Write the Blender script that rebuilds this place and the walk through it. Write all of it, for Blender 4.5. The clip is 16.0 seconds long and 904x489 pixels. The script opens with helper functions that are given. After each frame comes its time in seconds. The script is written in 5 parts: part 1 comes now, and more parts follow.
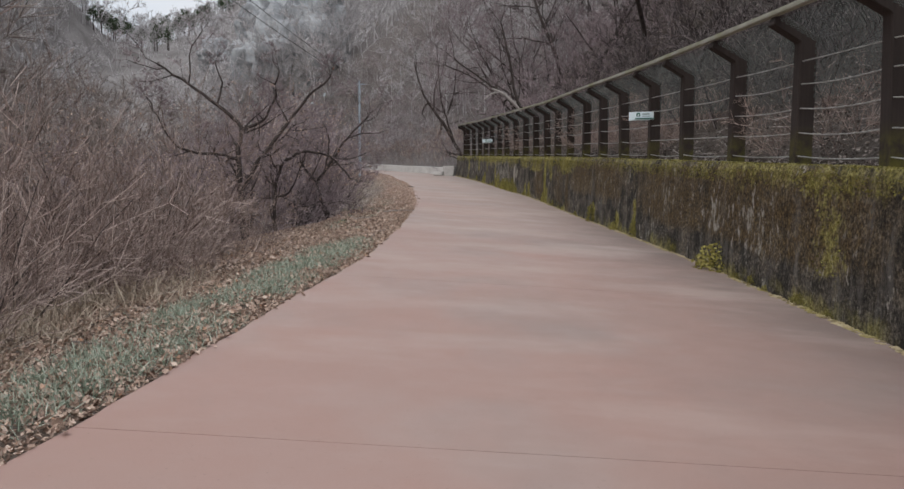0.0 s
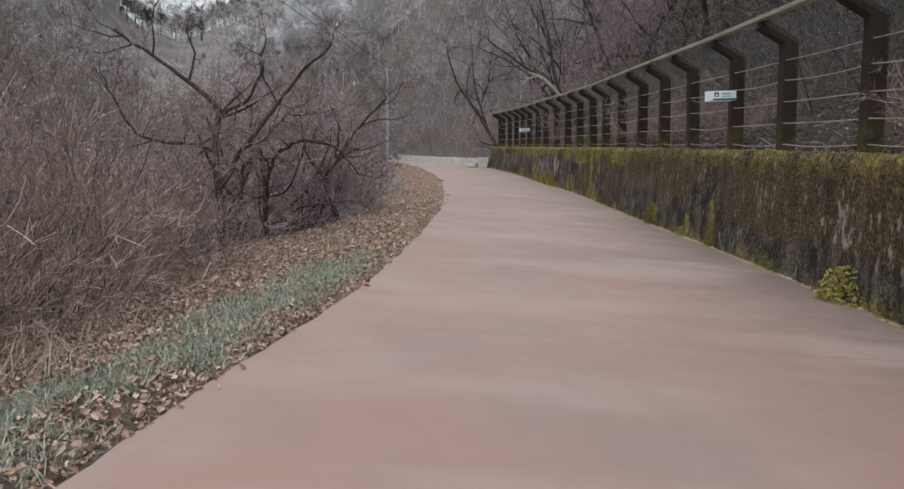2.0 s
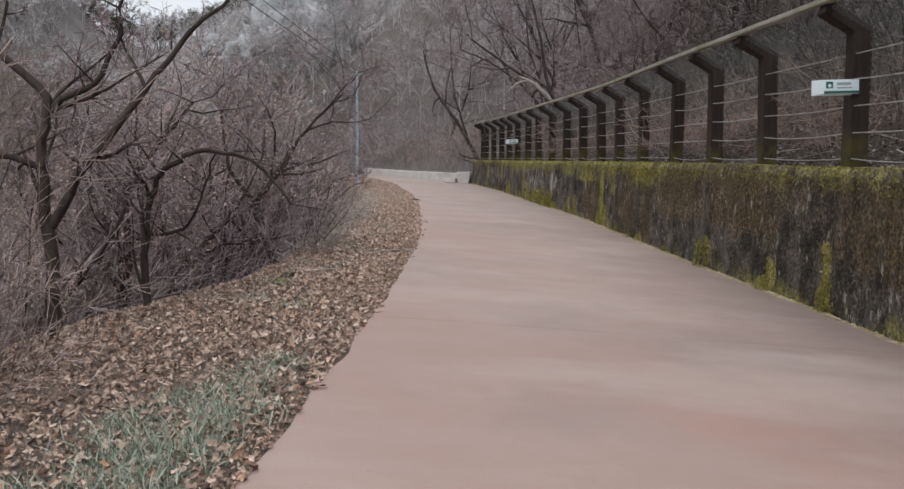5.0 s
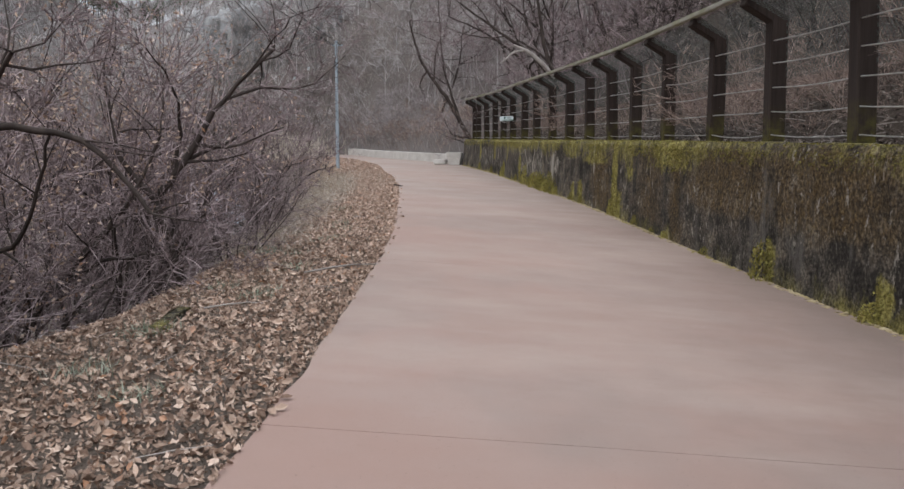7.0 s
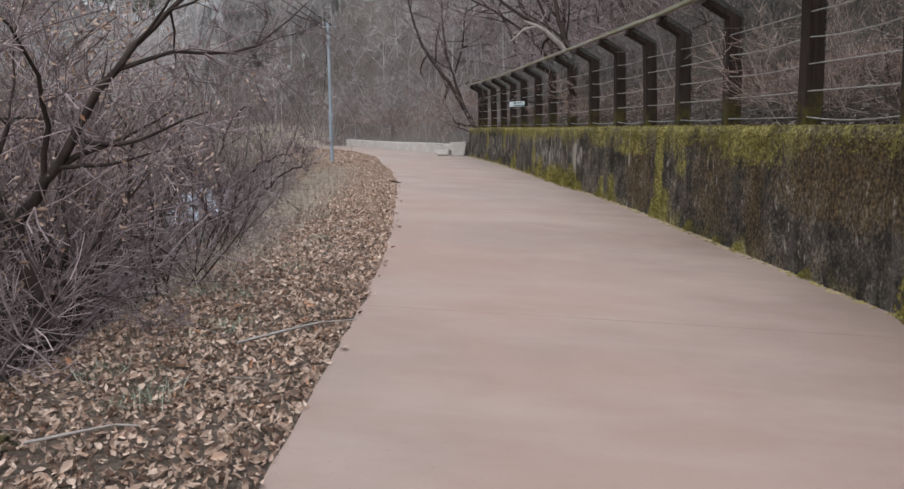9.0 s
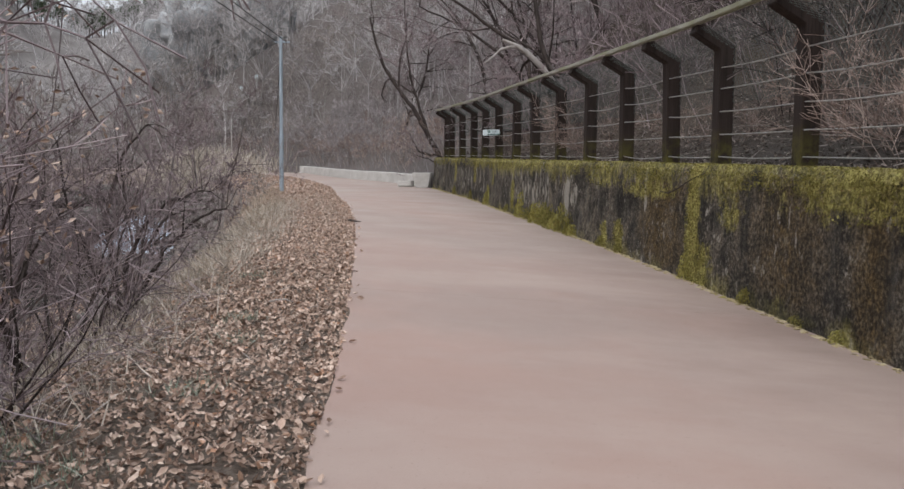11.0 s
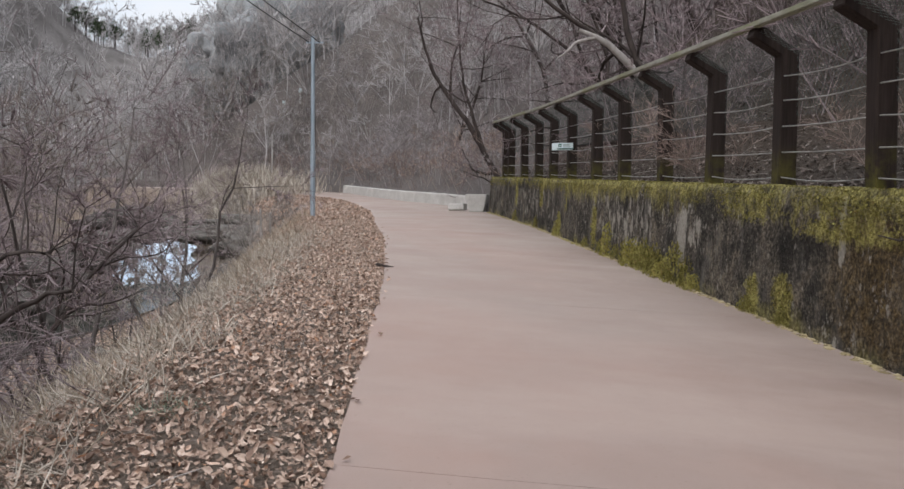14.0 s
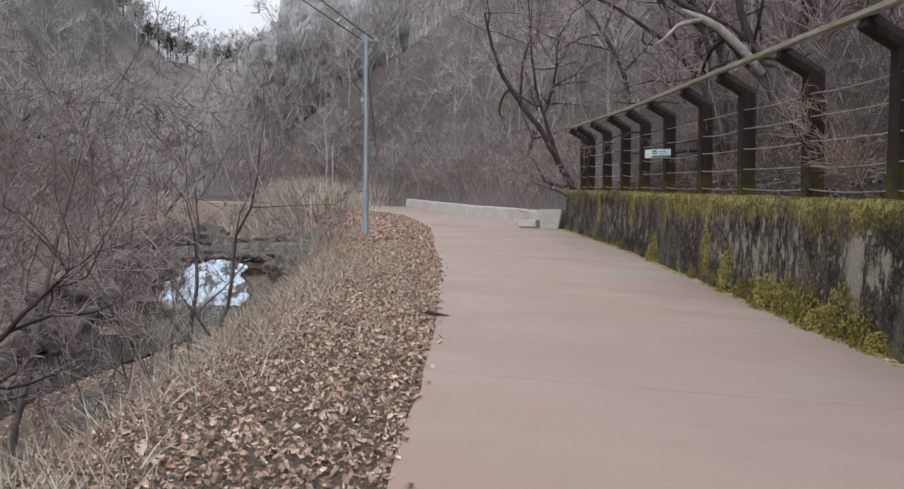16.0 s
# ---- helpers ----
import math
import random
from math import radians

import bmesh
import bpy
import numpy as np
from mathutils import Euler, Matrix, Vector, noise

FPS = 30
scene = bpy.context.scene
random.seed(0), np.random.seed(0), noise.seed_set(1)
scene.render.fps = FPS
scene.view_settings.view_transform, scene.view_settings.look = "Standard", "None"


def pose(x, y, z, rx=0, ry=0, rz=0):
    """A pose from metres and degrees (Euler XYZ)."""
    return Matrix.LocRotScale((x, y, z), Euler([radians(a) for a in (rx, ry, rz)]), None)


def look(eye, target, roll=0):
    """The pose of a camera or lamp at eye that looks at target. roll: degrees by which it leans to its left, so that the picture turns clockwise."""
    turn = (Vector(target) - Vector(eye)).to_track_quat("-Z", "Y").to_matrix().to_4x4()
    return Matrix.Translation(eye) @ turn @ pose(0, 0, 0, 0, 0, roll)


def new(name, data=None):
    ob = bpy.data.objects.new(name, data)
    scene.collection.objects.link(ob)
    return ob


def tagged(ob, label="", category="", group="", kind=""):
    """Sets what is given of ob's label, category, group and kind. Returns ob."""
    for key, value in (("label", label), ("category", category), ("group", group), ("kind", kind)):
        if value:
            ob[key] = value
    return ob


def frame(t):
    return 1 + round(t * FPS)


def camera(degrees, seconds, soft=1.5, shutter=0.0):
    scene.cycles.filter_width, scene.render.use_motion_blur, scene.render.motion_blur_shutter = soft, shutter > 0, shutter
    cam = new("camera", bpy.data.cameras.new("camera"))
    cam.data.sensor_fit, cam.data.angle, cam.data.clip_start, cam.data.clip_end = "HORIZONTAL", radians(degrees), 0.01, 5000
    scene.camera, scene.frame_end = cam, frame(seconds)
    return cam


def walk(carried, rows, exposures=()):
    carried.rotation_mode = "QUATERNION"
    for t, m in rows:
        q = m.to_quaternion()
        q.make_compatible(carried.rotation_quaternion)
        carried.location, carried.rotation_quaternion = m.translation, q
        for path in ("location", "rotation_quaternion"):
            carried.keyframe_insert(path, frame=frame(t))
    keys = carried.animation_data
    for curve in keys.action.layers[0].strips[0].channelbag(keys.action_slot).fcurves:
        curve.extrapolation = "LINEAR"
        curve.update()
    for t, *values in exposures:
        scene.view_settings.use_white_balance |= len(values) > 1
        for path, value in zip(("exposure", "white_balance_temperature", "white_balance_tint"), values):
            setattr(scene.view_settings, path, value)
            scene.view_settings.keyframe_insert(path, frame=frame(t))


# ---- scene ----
cam = camera(54.3, 16.0)
METRES, EYE, TILT, LEAN, TURN = 25.0, 1.3, 0.0, 0.0, 1.8
ROWS = [
    (0.0, 0.0, 0.0, 0.0, 0.0, -4.11, -0.03),
    (0.5, 0.0015, 0.0316, 0.0009, -0.26, -3.85, -0.17),
    (1.0, 0.0016, 0.0629, 0.0015, 0.19, -4.19, -0.28),
    (1.5, 0.0016, 0.0944, 0.0023, 1.06, -4.59, -0.34),
    (2.0, 0.0011, 0.1263, 0.0032, 2.24, -4.71, -0.04),
    (2.5, -0.0005, 0.1575, 0.0039, 3.25, -4.87, -0.01),
    (3.0, -0.0024, 0.189, 0.005, 3.73, -4.95, 0.12),
    (3.5, -0.0054, 0.2198, 0.0059, 3.69, -5.09, 0.16),
    (4.0, -0.0078, 0.2511, 0.0065, 2.9, -4.49, 0.15),
    (4.5, -0.0099, 0.2834, 0.0079, 1.7, -3.69, -0.21),
    (5.0, -0.0093, 0.3121, 0.0089, 0.66, -3.86, -0.25),
    (7.5, -0.0022, 0.4739, 0.0136, 0.25, -5.28, 0.11),
    (8.0, -0.0032, 0.5034, 0.0145, 0.88, -5.23, 0.49),
    (8.5, -0.006, 0.5329, 0.0154, 1.14, -5.5, 0.79),
    (9.0, -0.0075, 0.5632, 0.0159, 0.39, -5.89, 0.92),
    (9.5, -0.0121, 0.5952, 0.0172, -1.0, -5.67, 0.47),
    (12.0, -0.0199, 0.7503, 0.0228, -2.57, -3.07, -0.48),
    (12.5, -0.0206, 0.7806, 0.0236, -1.32, -2.85, -0.39),
    (13.0, -0.0195, 0.8116, 0.025, -0.03, -2.89, -0.4),
    (13.5, -0.0206, 0.8423, 0.0261, 0.83, -3.0, -0.37),
    (14.0, -0.019, 0.8727, 0.0273, 0.95, -2.92, -0.56),
    (14.5, -0.0209, 0.9049, 0.0283, 1.19, -2.09, -0.66),
    (15.0, -0.0213, 0.9357, 0.0302, 1.84, -1.15, -1.12),
    (15.5, -0.0243, 0.9672, 0.0311, 2.82, -0.77, -1.31),
    (16.0, -0.0246, 0.9975, 0.0323, 5.35, -2.2, -0.35),
]
walk(cam, [(t, pose(0, 0, EYE, TILT, LEAN, TURN) @ pose(METRES * x, METRES * y, METRES * z, 90 + pitch, roll, yaw)) for t, x, y, z, yaw, pitch, roll in ROWS], ((0.0, 0.45), (5.0, 0.58), (12.0, 0.70), (14.2, 0.64), (15.0, 0.50), (15.5, 0.44), (16.0, 0.64)))

# ---- light ----
SUN_UP, SUN_TURN = 48.0, 200.0
world = bpy.data.worlds.new("overcast_sky")
scene.world = world
world.use_nodes = True
wn = world.node_tree
wn.nodes.clear()


def wnode(kind, **values):
    n = wn.nodes.new(kind)
    for k, v in values.items():
        n.inputs[k].default_value = v
    return n


sky = wnode("ShaderNodeTexSky")
sky.sky_type, sky.sun_disc = "NISHITA", False
sky.sun_elevation, sky.sun_rotation = radians(SUN_UP), radians(SUN_TURN)
sky_level = wnode("ShaderNodeMix")
sky_level.data_type = "RGBA"
cloud_coord = wnode("ShaderNodeTexCoord")
cloud_map = wnode("ShaderNodeMapping")
cloud_map.inputs["Scale"].default_value = (1.5, 1.5, 4.5)
cloud = wnode("ShaderNodeTexNoise", Scale=2.2, Detail=6.0, Roughness=0.55)
cloud_ramp = wnode("ShaderNodeMapRange")
cloud_ramp.inputs["From Min"].default_value, cloud_ramp.inputs["From Max"].default_value = 0.3, 0.6
cloud_ramp.inputs["To Min"].default_value, cloud_ramp.inputs["To Max"].default_value = 0.62, 0.92
sky_out = wnode("ShaderNodeBackground", Strength=0.115)
wout = wnode("ShaderNodeOutputWorld")
wn.links.new(cloud_coord.outputs["Generated"], cloud_map.inputs[0])
wn.links.new(cloud_map.outputs[0], cloud.inputs["Vector"])
wn.links.new(cloud.outputs[0], cloud_ramp.inputs["Value"])
wn.links.new(cloud_ramp.outputs[0], sky_level.inputs["Factor"])
wn.links.new(sky.outputs[0], sky_level.inputs["A"])
height = wnode("ShaderNodeSeparateXYZ")
wn.links.new(cloud_coord.outputs["Generated"], height.inputs[0])
overhead = wnode("ShaderNodeMapRange")
for key, value in (("From Min", 0.0), ("From Max", 1.0), ("To Min", 0.55), ("To Max", 1.75)):
    overhead.inputs[key].default_value = value
wn.links.new(height.outputs["Z"], overhead.inputs["Value"])
veil = wnode("ShaderNodeMix")
veil.data_type, veil.blend_type = "RGBA", "MULTIPLY"
veil.inputs["Factor"].default_value = 1.0
veil.inputs["A"].default_value = (6.6, 6.7, 7.0, 1)
wn.links.new(overhead.outputs[0], veil.inputs["B"])
wn.links.new(veil.outputs["Result"], sky_level.inputs["B"])
wn.links.new(sky_level.outputs["Result"], sky_out.inputs["Color"])
wn.links.new(sky_out.outputs[0], wout.inputs[0])

sun = new("sun", bpy.data.lights.new("sun", "SUN"))
sun.data.energy, sun.data.angle, sun.data.color = 0.7, radians(25), (1.0, 0.96, 0.9)
_a, _e = radians(SUN_TURN), radians(SUN_UP)
sun.matrix_world = look((0, 0, 60), (-math.sin(_a) * math.cos(_e), -math.cos(_a) * math.cos(_e), 60 - math.sin(_e)))


# ---- materials ----
class Mat:
    """A node material, written in short steps."""

    def __init__(self, name, rough=0.85, metal=0.0, spec=0.3):
        self.m = bpy.data.materials.new(name)
        self.m.use_nodes = True
        self.t = self.m.node_tree
        self.b = self.t.nodes["Principled BSDF"]
        self.b.inputs["Roughness"].default_value = rough
        self.b.inputs["Metallic"].default_value = metal
        self.b.inputs["Specular IOR Level"].default_value = spec
        self.geo = self.t.nodes.new("ShaderNodeNewGeometry")

    def link(self, a, b):
        self.t.links.new(a, b)

    def node(self, kind):
        return self.t.nodes.new(kind)

    def noise(self, scale, detail=4.0, rough=0.55, stretch=(1, 1, 1), turn=(0, 0, 0)):
        mp, nz = self.node("ShaderNodeMapping"), self.node("ShaderNodeTexNoise")
        mp.inputs["Scale"].default_value, mp.inputs["Rotation"].default_value = stretch, turn
        self.link(self.geo.outputs["Position"], mp.inputs[0])
        self.link(mp.outputs[0], nz.inputs["Vector"])
        nz.inputs["Scale"].default_value, nz.inputs["Detail"].default_value, nz.inputs["Roughness"].default_value = scale, detail, rough
        return nz.outputs[0]

    def span(self, value, lo, hi, a=0.0, b=1.0):
        n = self.node("ShaderNodeMapRange")
        self.link(value, n.inputs["Value"])
        for k, v in (("From Min", lo), ("From Max", hi), ("To Min", a), ("To Max", b)):
            n.inputs[k].default_value = v
        return n.outputs[0]

    def math(self, op, a, b):
        n = self.node("ShaderNodeMath")
        n.operation = op
        for k, v in ((0, a), (1, b)):
            if isinstance(v, (int, float)):
                n.inputs[k].default_value = v
            else:
                self.link(v, n.inputs[k])
        return n.outputs[0]

    def mix(self, f, a, b, how="MIX"):
        n = self.node("ShaderNodeMix")
        n.data_type, n.blend_type = "RGBA", how
        for k, v in (("Factor", f), ("A", a), ("B", b)):
            if isinstance(v, tuple):
                n.inputs[k].default_value = (*v, 1)
            elif isinstance(v, (int, float)):
                n.inputs[k].default_value = v
            else:
                self.link(v, n.inputs[k])
        return n.outputs["Result"]

    def ramp(self, value, *stops):
        n = self.node("ShaderNodeValToRGB")
        r = n.color_ramp
        while len(r.elements) < len(stops):
            r.elements.new(0.5)
        for e, (p, c) in zip(r.elements, stops):
            e.position, e.color = p, (*c, 1)
        self.link(value, n.inputs[0])
        return n.outputs[0]

    def attr(self, name):
        n = self.node("ShaderNodeAttribute")
        n.attribute_name = name
        return n.outputs["Fac"]

    def island(self):
        return self.geo.outputs["Random Per Island"]

    def own(self):
        return self.node("ShaderNodeObjectInfo").outputs["Random"]

    def color(self, c):
        if isinstance(c, tuple):
            self.b.inputs["Base Color"].default_value = (*c, 1)
        else:
            self.link(c, self.b.inputs["Base Color"])
        return self

    def rough(self, v):
        self.link(v, self.b.inputs["Roughness"])
        return self

    def bump(self, value, strength=0.4, distance=0.01):
        n = self.node("ShaderNodeBump")
        n.inputs["Strength"].default_value, n.inputs["Distance"].default_value = strength, distance
        self.link(value, n.inputs["Height"])
        self.link(n.outputs[0], self.b.inputs["Normal"])
        return self


def make_road():
    m = Mat("coated_concrete", 0.7, 0, 0.4)
    big, mid, fine = m.noise(0.35, 3), m.noise(0.9, 6, 0.65), m.noise(160, 3, 0.7)
    along = m.noise(0.4, 4, 0.6)
    c = m.ramp(big, (0.35, (0.326, 0.203, 0.168)), (0.5, (0.315, 0.212, 0.180)), (0.65, (0.305, 0.220, 0.19)))
    c = m.mix(m.span(along, 0.47, 0.68, 0, 0.6), c, (0.335, 0.285, 0.260))
    c = m.mix(m.span(mid, 0.5, 0.8, 0, 0.16), c, (0.385, 0.24, 0.205))
    # the wall's shade, along with damp, painted as darkening towards the wall
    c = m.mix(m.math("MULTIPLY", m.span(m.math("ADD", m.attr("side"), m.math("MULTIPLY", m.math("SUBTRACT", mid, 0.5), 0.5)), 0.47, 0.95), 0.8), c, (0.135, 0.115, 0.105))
    c = m.mix(m.span(m.noise(0.28, 5, 0.6, (1, 0.7, 1)), 0.5, 0.60, 0, 0.55), c, (0.205, 0.172, 0.156))
    # sheen streaks put into the colour as pale patches
    c = m.mix(m.span(m.noise(0.45, 5, 0.6, (0.6, 1.3, 1)), 0.50, 0.63, 0, 0.55), c, (0.405, 0.335, 0.298))
    c = m.mix(m.span(fine, 0.4, 0.7, 0, 0.35), c, (0.27, 0.2, 0.18))
    # the red coating is worn to grey further along the road
    place = m.node("ShaderNodeSeparateXYZ")
    m.link(m.geo.outputs["Position"], place.inputs[0])
    worn = m.math("MULTIPLY", m.span(place.outputs[1], 27.0, 37.0, 0.0, 0.75), m.span(along, 0.38, 0.6, 0.35, 1.0))
    c = m.mix(worn, c, (0.36, 0.322, 0.295))
    c = m.mix(m.math("MULTIPLY", m.span(place.outputs[1], 5.0, 17.0, 0.5, 0.0), m.span(along, 0.36, 0.6, 1.0, 0.4)), c, (0.30, 0.176, 0.144))
    c = m.mix(m.span(place.outputs[1], 13.0, 21.0, 0.0, 0.42), c, (0.335, 0.248, 0.212))
    specks = m.noise(55, 2, 0.5)
    c = m.mix(m.span(specks, 0.68, 0.74, 0, 0.5), c, (0.17, 0.12, 0.1))
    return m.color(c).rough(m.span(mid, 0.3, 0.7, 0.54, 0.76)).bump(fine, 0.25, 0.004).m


def make_wall():
    m = Mat("mossy_concrete", 0.92, 0, 0.2)
    h = m.attr("height")
    blot, grain, spot, fine = m.noise(2.3, 8, 0.72), m.noise(26, 6, 0.75), m.noise(9, 7, 0.78), m.noise(80, 4, 0.7)
    tone = m.math("ADD", m.math("MULTIPLY", blot, 0.5), m.math("MULTIPLY", grain, 0.5))
    c = m.ramp(tone, (0.40, (0.014, 0.013, 0.011)), (0.48, (0.042, 0.037, 0.031)), (0.54, (0.115, 0.102, 0.085)), (0.61, (0.28, 0.255, 0.22)))
    # grey washed streaks
    wash = m.span(m.noise(1.0, 6, 0.7, (4, 4, 0.9)), 0.51, 0.62, 0, 0.65)
    c = m.mix(m.math("MULTIPLY", wash, m.span(m.noise(0.35, 3), 0.42, 0.6, 0.2, 1.0)), c, (0.19, 0.178, 0.16))
    # rust-brown algae
    rust = m.span(m.math("ADD", m.attr("rust"), m.math("MULTIPLY", m.math("SUBTRACT", blot, 0.45), 1.6)), 0.1, 0.5, 0, 0.92)
    c = m.mix(m.math("MULTIPLY", rust, m.span(spot, 0.38, 0.6, 1.0, 0.35)), c, m.ramp(grain, (0.38, (0.030, 0.019, 0.008)), (0.5, (0.105, 0.068, 0.026)), (0.62, (0.25, 0.178, 0.075))))
    # pale lichen and peeled patches
    speck = m.math("MULTIPLY", m.span(m.noise(8, 6, 0.75, (1, 1, 0.55)), 0.585, 0.635), m.span(m.noise(0.9, 4, 0.6), 0.43, 0.55))
    peel = m.span(m.math("ADD", m.attr("pale"), m.math("MULTIPLY", m.math("SUBTRACT", m.noise(5, 7, 0.75, (1.6, 1.6, 0.7)), 0.5), 2.6)), 0.42, 0.60)
    c = m.mix(m.math("MULTIPLY", m.math("MAXIMUM", speck, m.math("MULTIPLY", peel, m.span(m.attr("pale"), 0.02, 0.25))), m.span(grain, 0.35, 0.55, 0.55, 0.95)), c, (0.43, 0.40, 0.35))
    # moss: a ragged cap, and runs down the face
    ragged = m.math("MULTIPLY", m.math("SUBTRACT", m.noise(2.6, 8, 0.75, (1, 1, 0.6)), 0.5), 0.95)
    lush = m.span(m.noise(0.30, 4), 0.40, 0.60, -0.10, 0.10)
    place = m.node("ShaderNodeSeparateXYZ")
    m.link(m.geo.outputs["Position"], place.inputs[0])
    thick = m.math("ADD", lush, m.span(place.outputs[1], 19.0, 26.0, -0.09, 0.03))
    cap = m.span(m.math("ADD", m.math("ADD", h, ragged), thick), 0.84, 1.02)
    run = m.span(m.math("ADD", m.attr("moss"), m.math("MULTIPLY", m.math("SUBTRACT", m.noise(5, 8, 0.78), 0.5), 1.7)), 0.36, 0.62)
    foot = m.math("MULTIPLY", m.span(m.math("ADD", h, m.math("MULTIPLY", ragged, 0.6)), 0.20, 0.06), m.span(m.noise(0.8, 4), 0.46, 0.58, 0, 0.8))
    moss = m.math("MAXIMUM", m.math("MULTIPLY", cap, m.span(spot, 0.40, 0.54, 0.35, 1)), m.math("MAXIMUM", m.math("MULTIPLY", run, m.span(m.attr("moss"), 0.03, 0.2)), foot))
    green = m.ramp(m.math("ADD", m.math("MULTIPLY", m.noise(4, 7, 0.8), 0.45), m.math("MULTIPLY", grain, 0.55)), (0.40, (0.055, 0.046, 0.015)), (0.485, (0.235, 0.205, 0.056)), (0.57, (0.54, 0.49, 0.17)))
    c = m.mix(m.math("MULTIPLY", moss, 0.92), c, green)
    return m.color(c).bump(m.math("ADD", m.math("MULTIPLY", spot, 1.5), m.math("ADD", grain, fine)), 0.9, 0.03).m


def make_gutter():
    m = Mat("gutter_soil", 0.95, 0, 0.15)
    c = m.ramp(m.island(), (0.0, (0.16, 0.13, 0.08)), (0.5, (0.34, 0.28, 0.16)), (1.0, (0.42, 0.36, 0.24)))
    return m.color(m.mix(m.span(m.noise(1.2, 4), 0.5, 0.62, 0, 0.8), c, (0.25, 0.215, 0.07))).m


def make_moss(name, k):
    m = Mat(name, 0.95, 0, 0.15)
    c = m.ramp(m.island(), (0.0, (0.085 * k, 0.078 * k, 0.026 * k)), (0.4, (0.20 * k, 0.185 * k, 0.052 * k)), (0.75, (0.37 * k, 0.35 * k, 0.115 * k)), (1.0, (0.27 * k, 0.20 * k, 0.085 * k)))
    return m.color(m.mix(m.span(m.noise(5, 4), 0.35, 0.65, 0, 0.6), c, (0.19 * k, 0.16 * k, 0.04 * k))).m


def make_bark(name, a, b, scale=9):
    m = Mat(name, 0.9, 0, 0.2)
    n = m.noise(scale, 5, 0.65, (1, 1, 0.25))
    c = m.ramp(n, (0.3, a), (0.7, b))
    c = m.mix(m.span(m.noise(1.3, 3), 0.45, 0.7, 0, 0.5), c, tuple(0.5 * (p + q) * 1.25 for p, q in zip(a, b)))
    return m.color(c).bump(n, 0.6, 0.01).m


def make_twigs(name, *cols):
    m = Mat(name, 0.85, 0, 0.2)
    c = m.ramp(m.island(), *[(k / max(1, len(cols) - 1), v) for k, v in enumerate(cols)])
    c = m.mix(m.span(m.noise(0.25, 3), 0.4, 0.65, 0, 0.45), c, cols[0])
    return m.color(c).m


def make_ground(name, k, grey=0.0):
    m = Mat(name, 0.95, 0, 0.15)
    big, mid, fine = m.noise(0.12, 4), m.noise(1.3, 5, 0.65), m.noise(22, 6, 0.75)
    c = m.ramp(fine, (0.3, (0.10, 0.078, 0.064)), (0.5, (0.26, 0.205, 0.168)), (0.7, (0.48, 0.40, 0.335)))
    c = m.mix(m.span(mid, 0.4, 0.65, 0, 0.6), c, (0.17, 0.13, 0.105))
    c = m.mix(m.span(big, 0.45, 0.62, 0, 0.5), c, (0.22, 0.195, 0.178))
    c = m.mix(m.span(m.noise(0.05, 4, 0.6), 0.52, 0.62, 0, 0.6), c, (0.24, 0.23, 0.22))
    c = m.mix(grey, c, m.ramp(fine, (0.3, (0.10, 0.094, 0.096)), (0.7, (0.32, 0.30, 0.302))))
    return m.color(m.mix(1.0, c, (k, k, k), "MULTIPLY")).bump(fine, 1.0, 0.06).m


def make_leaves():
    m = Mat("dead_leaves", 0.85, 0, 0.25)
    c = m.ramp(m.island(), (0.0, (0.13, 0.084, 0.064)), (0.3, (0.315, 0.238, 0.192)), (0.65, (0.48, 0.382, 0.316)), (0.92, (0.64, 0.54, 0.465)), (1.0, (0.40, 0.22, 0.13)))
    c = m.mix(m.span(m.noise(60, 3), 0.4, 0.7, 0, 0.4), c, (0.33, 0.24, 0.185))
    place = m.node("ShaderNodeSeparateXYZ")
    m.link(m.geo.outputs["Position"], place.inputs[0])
    # shrub shade put into the colour: litter brightens past the thicket
    paler = m.span(m.math("ADD", place.outputs[1], m.span(m.noise(0.3, 3), 0.3, 0.7, -4, 4)), 16.0, 26.0)
    return m.color(m.mix(1.0, c, m.mix(paler, (1.02, 0.98, 0.96), (1.18, 1.14, 1.14)), "MULTIPLY")).m


def make_dark_leaves():
    m = Mat("damp_shaded_leaves", 0.8, 0, 0.3)
    # dark from damp, and from the slope's shade put into the colour
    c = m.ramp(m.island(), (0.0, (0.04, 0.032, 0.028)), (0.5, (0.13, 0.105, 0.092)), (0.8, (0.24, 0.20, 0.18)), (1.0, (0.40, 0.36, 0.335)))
    return m.color(c).m


def make_blades(name, *cols):
    m = Mat(name, 0.8, 0, 0.25)
    return m.color(m.ramp(m.island(), *[(k / (len(cols) - 1), v) for k, v in enumerate(cols)])).m


def make_stone(name, a, b, scale=3.0):
    m = Mat(name, 0.9, 0, 0.25)
    n, f = m.noise(scale, 6, 0.65), m.noise(scale * 18, 4, 0.7)
    c = m.mix(m.span(f, 0.35, 0.7, 0, 0.5), m.ramp(n, (0.35, a), (0.65, b)), tuple(v * 0.55 for v in a))
    return m.color(c).bump(m.math("ADD", n, m.math("MULTIPLY", f, 0.3)), 0.6, 0.03).m


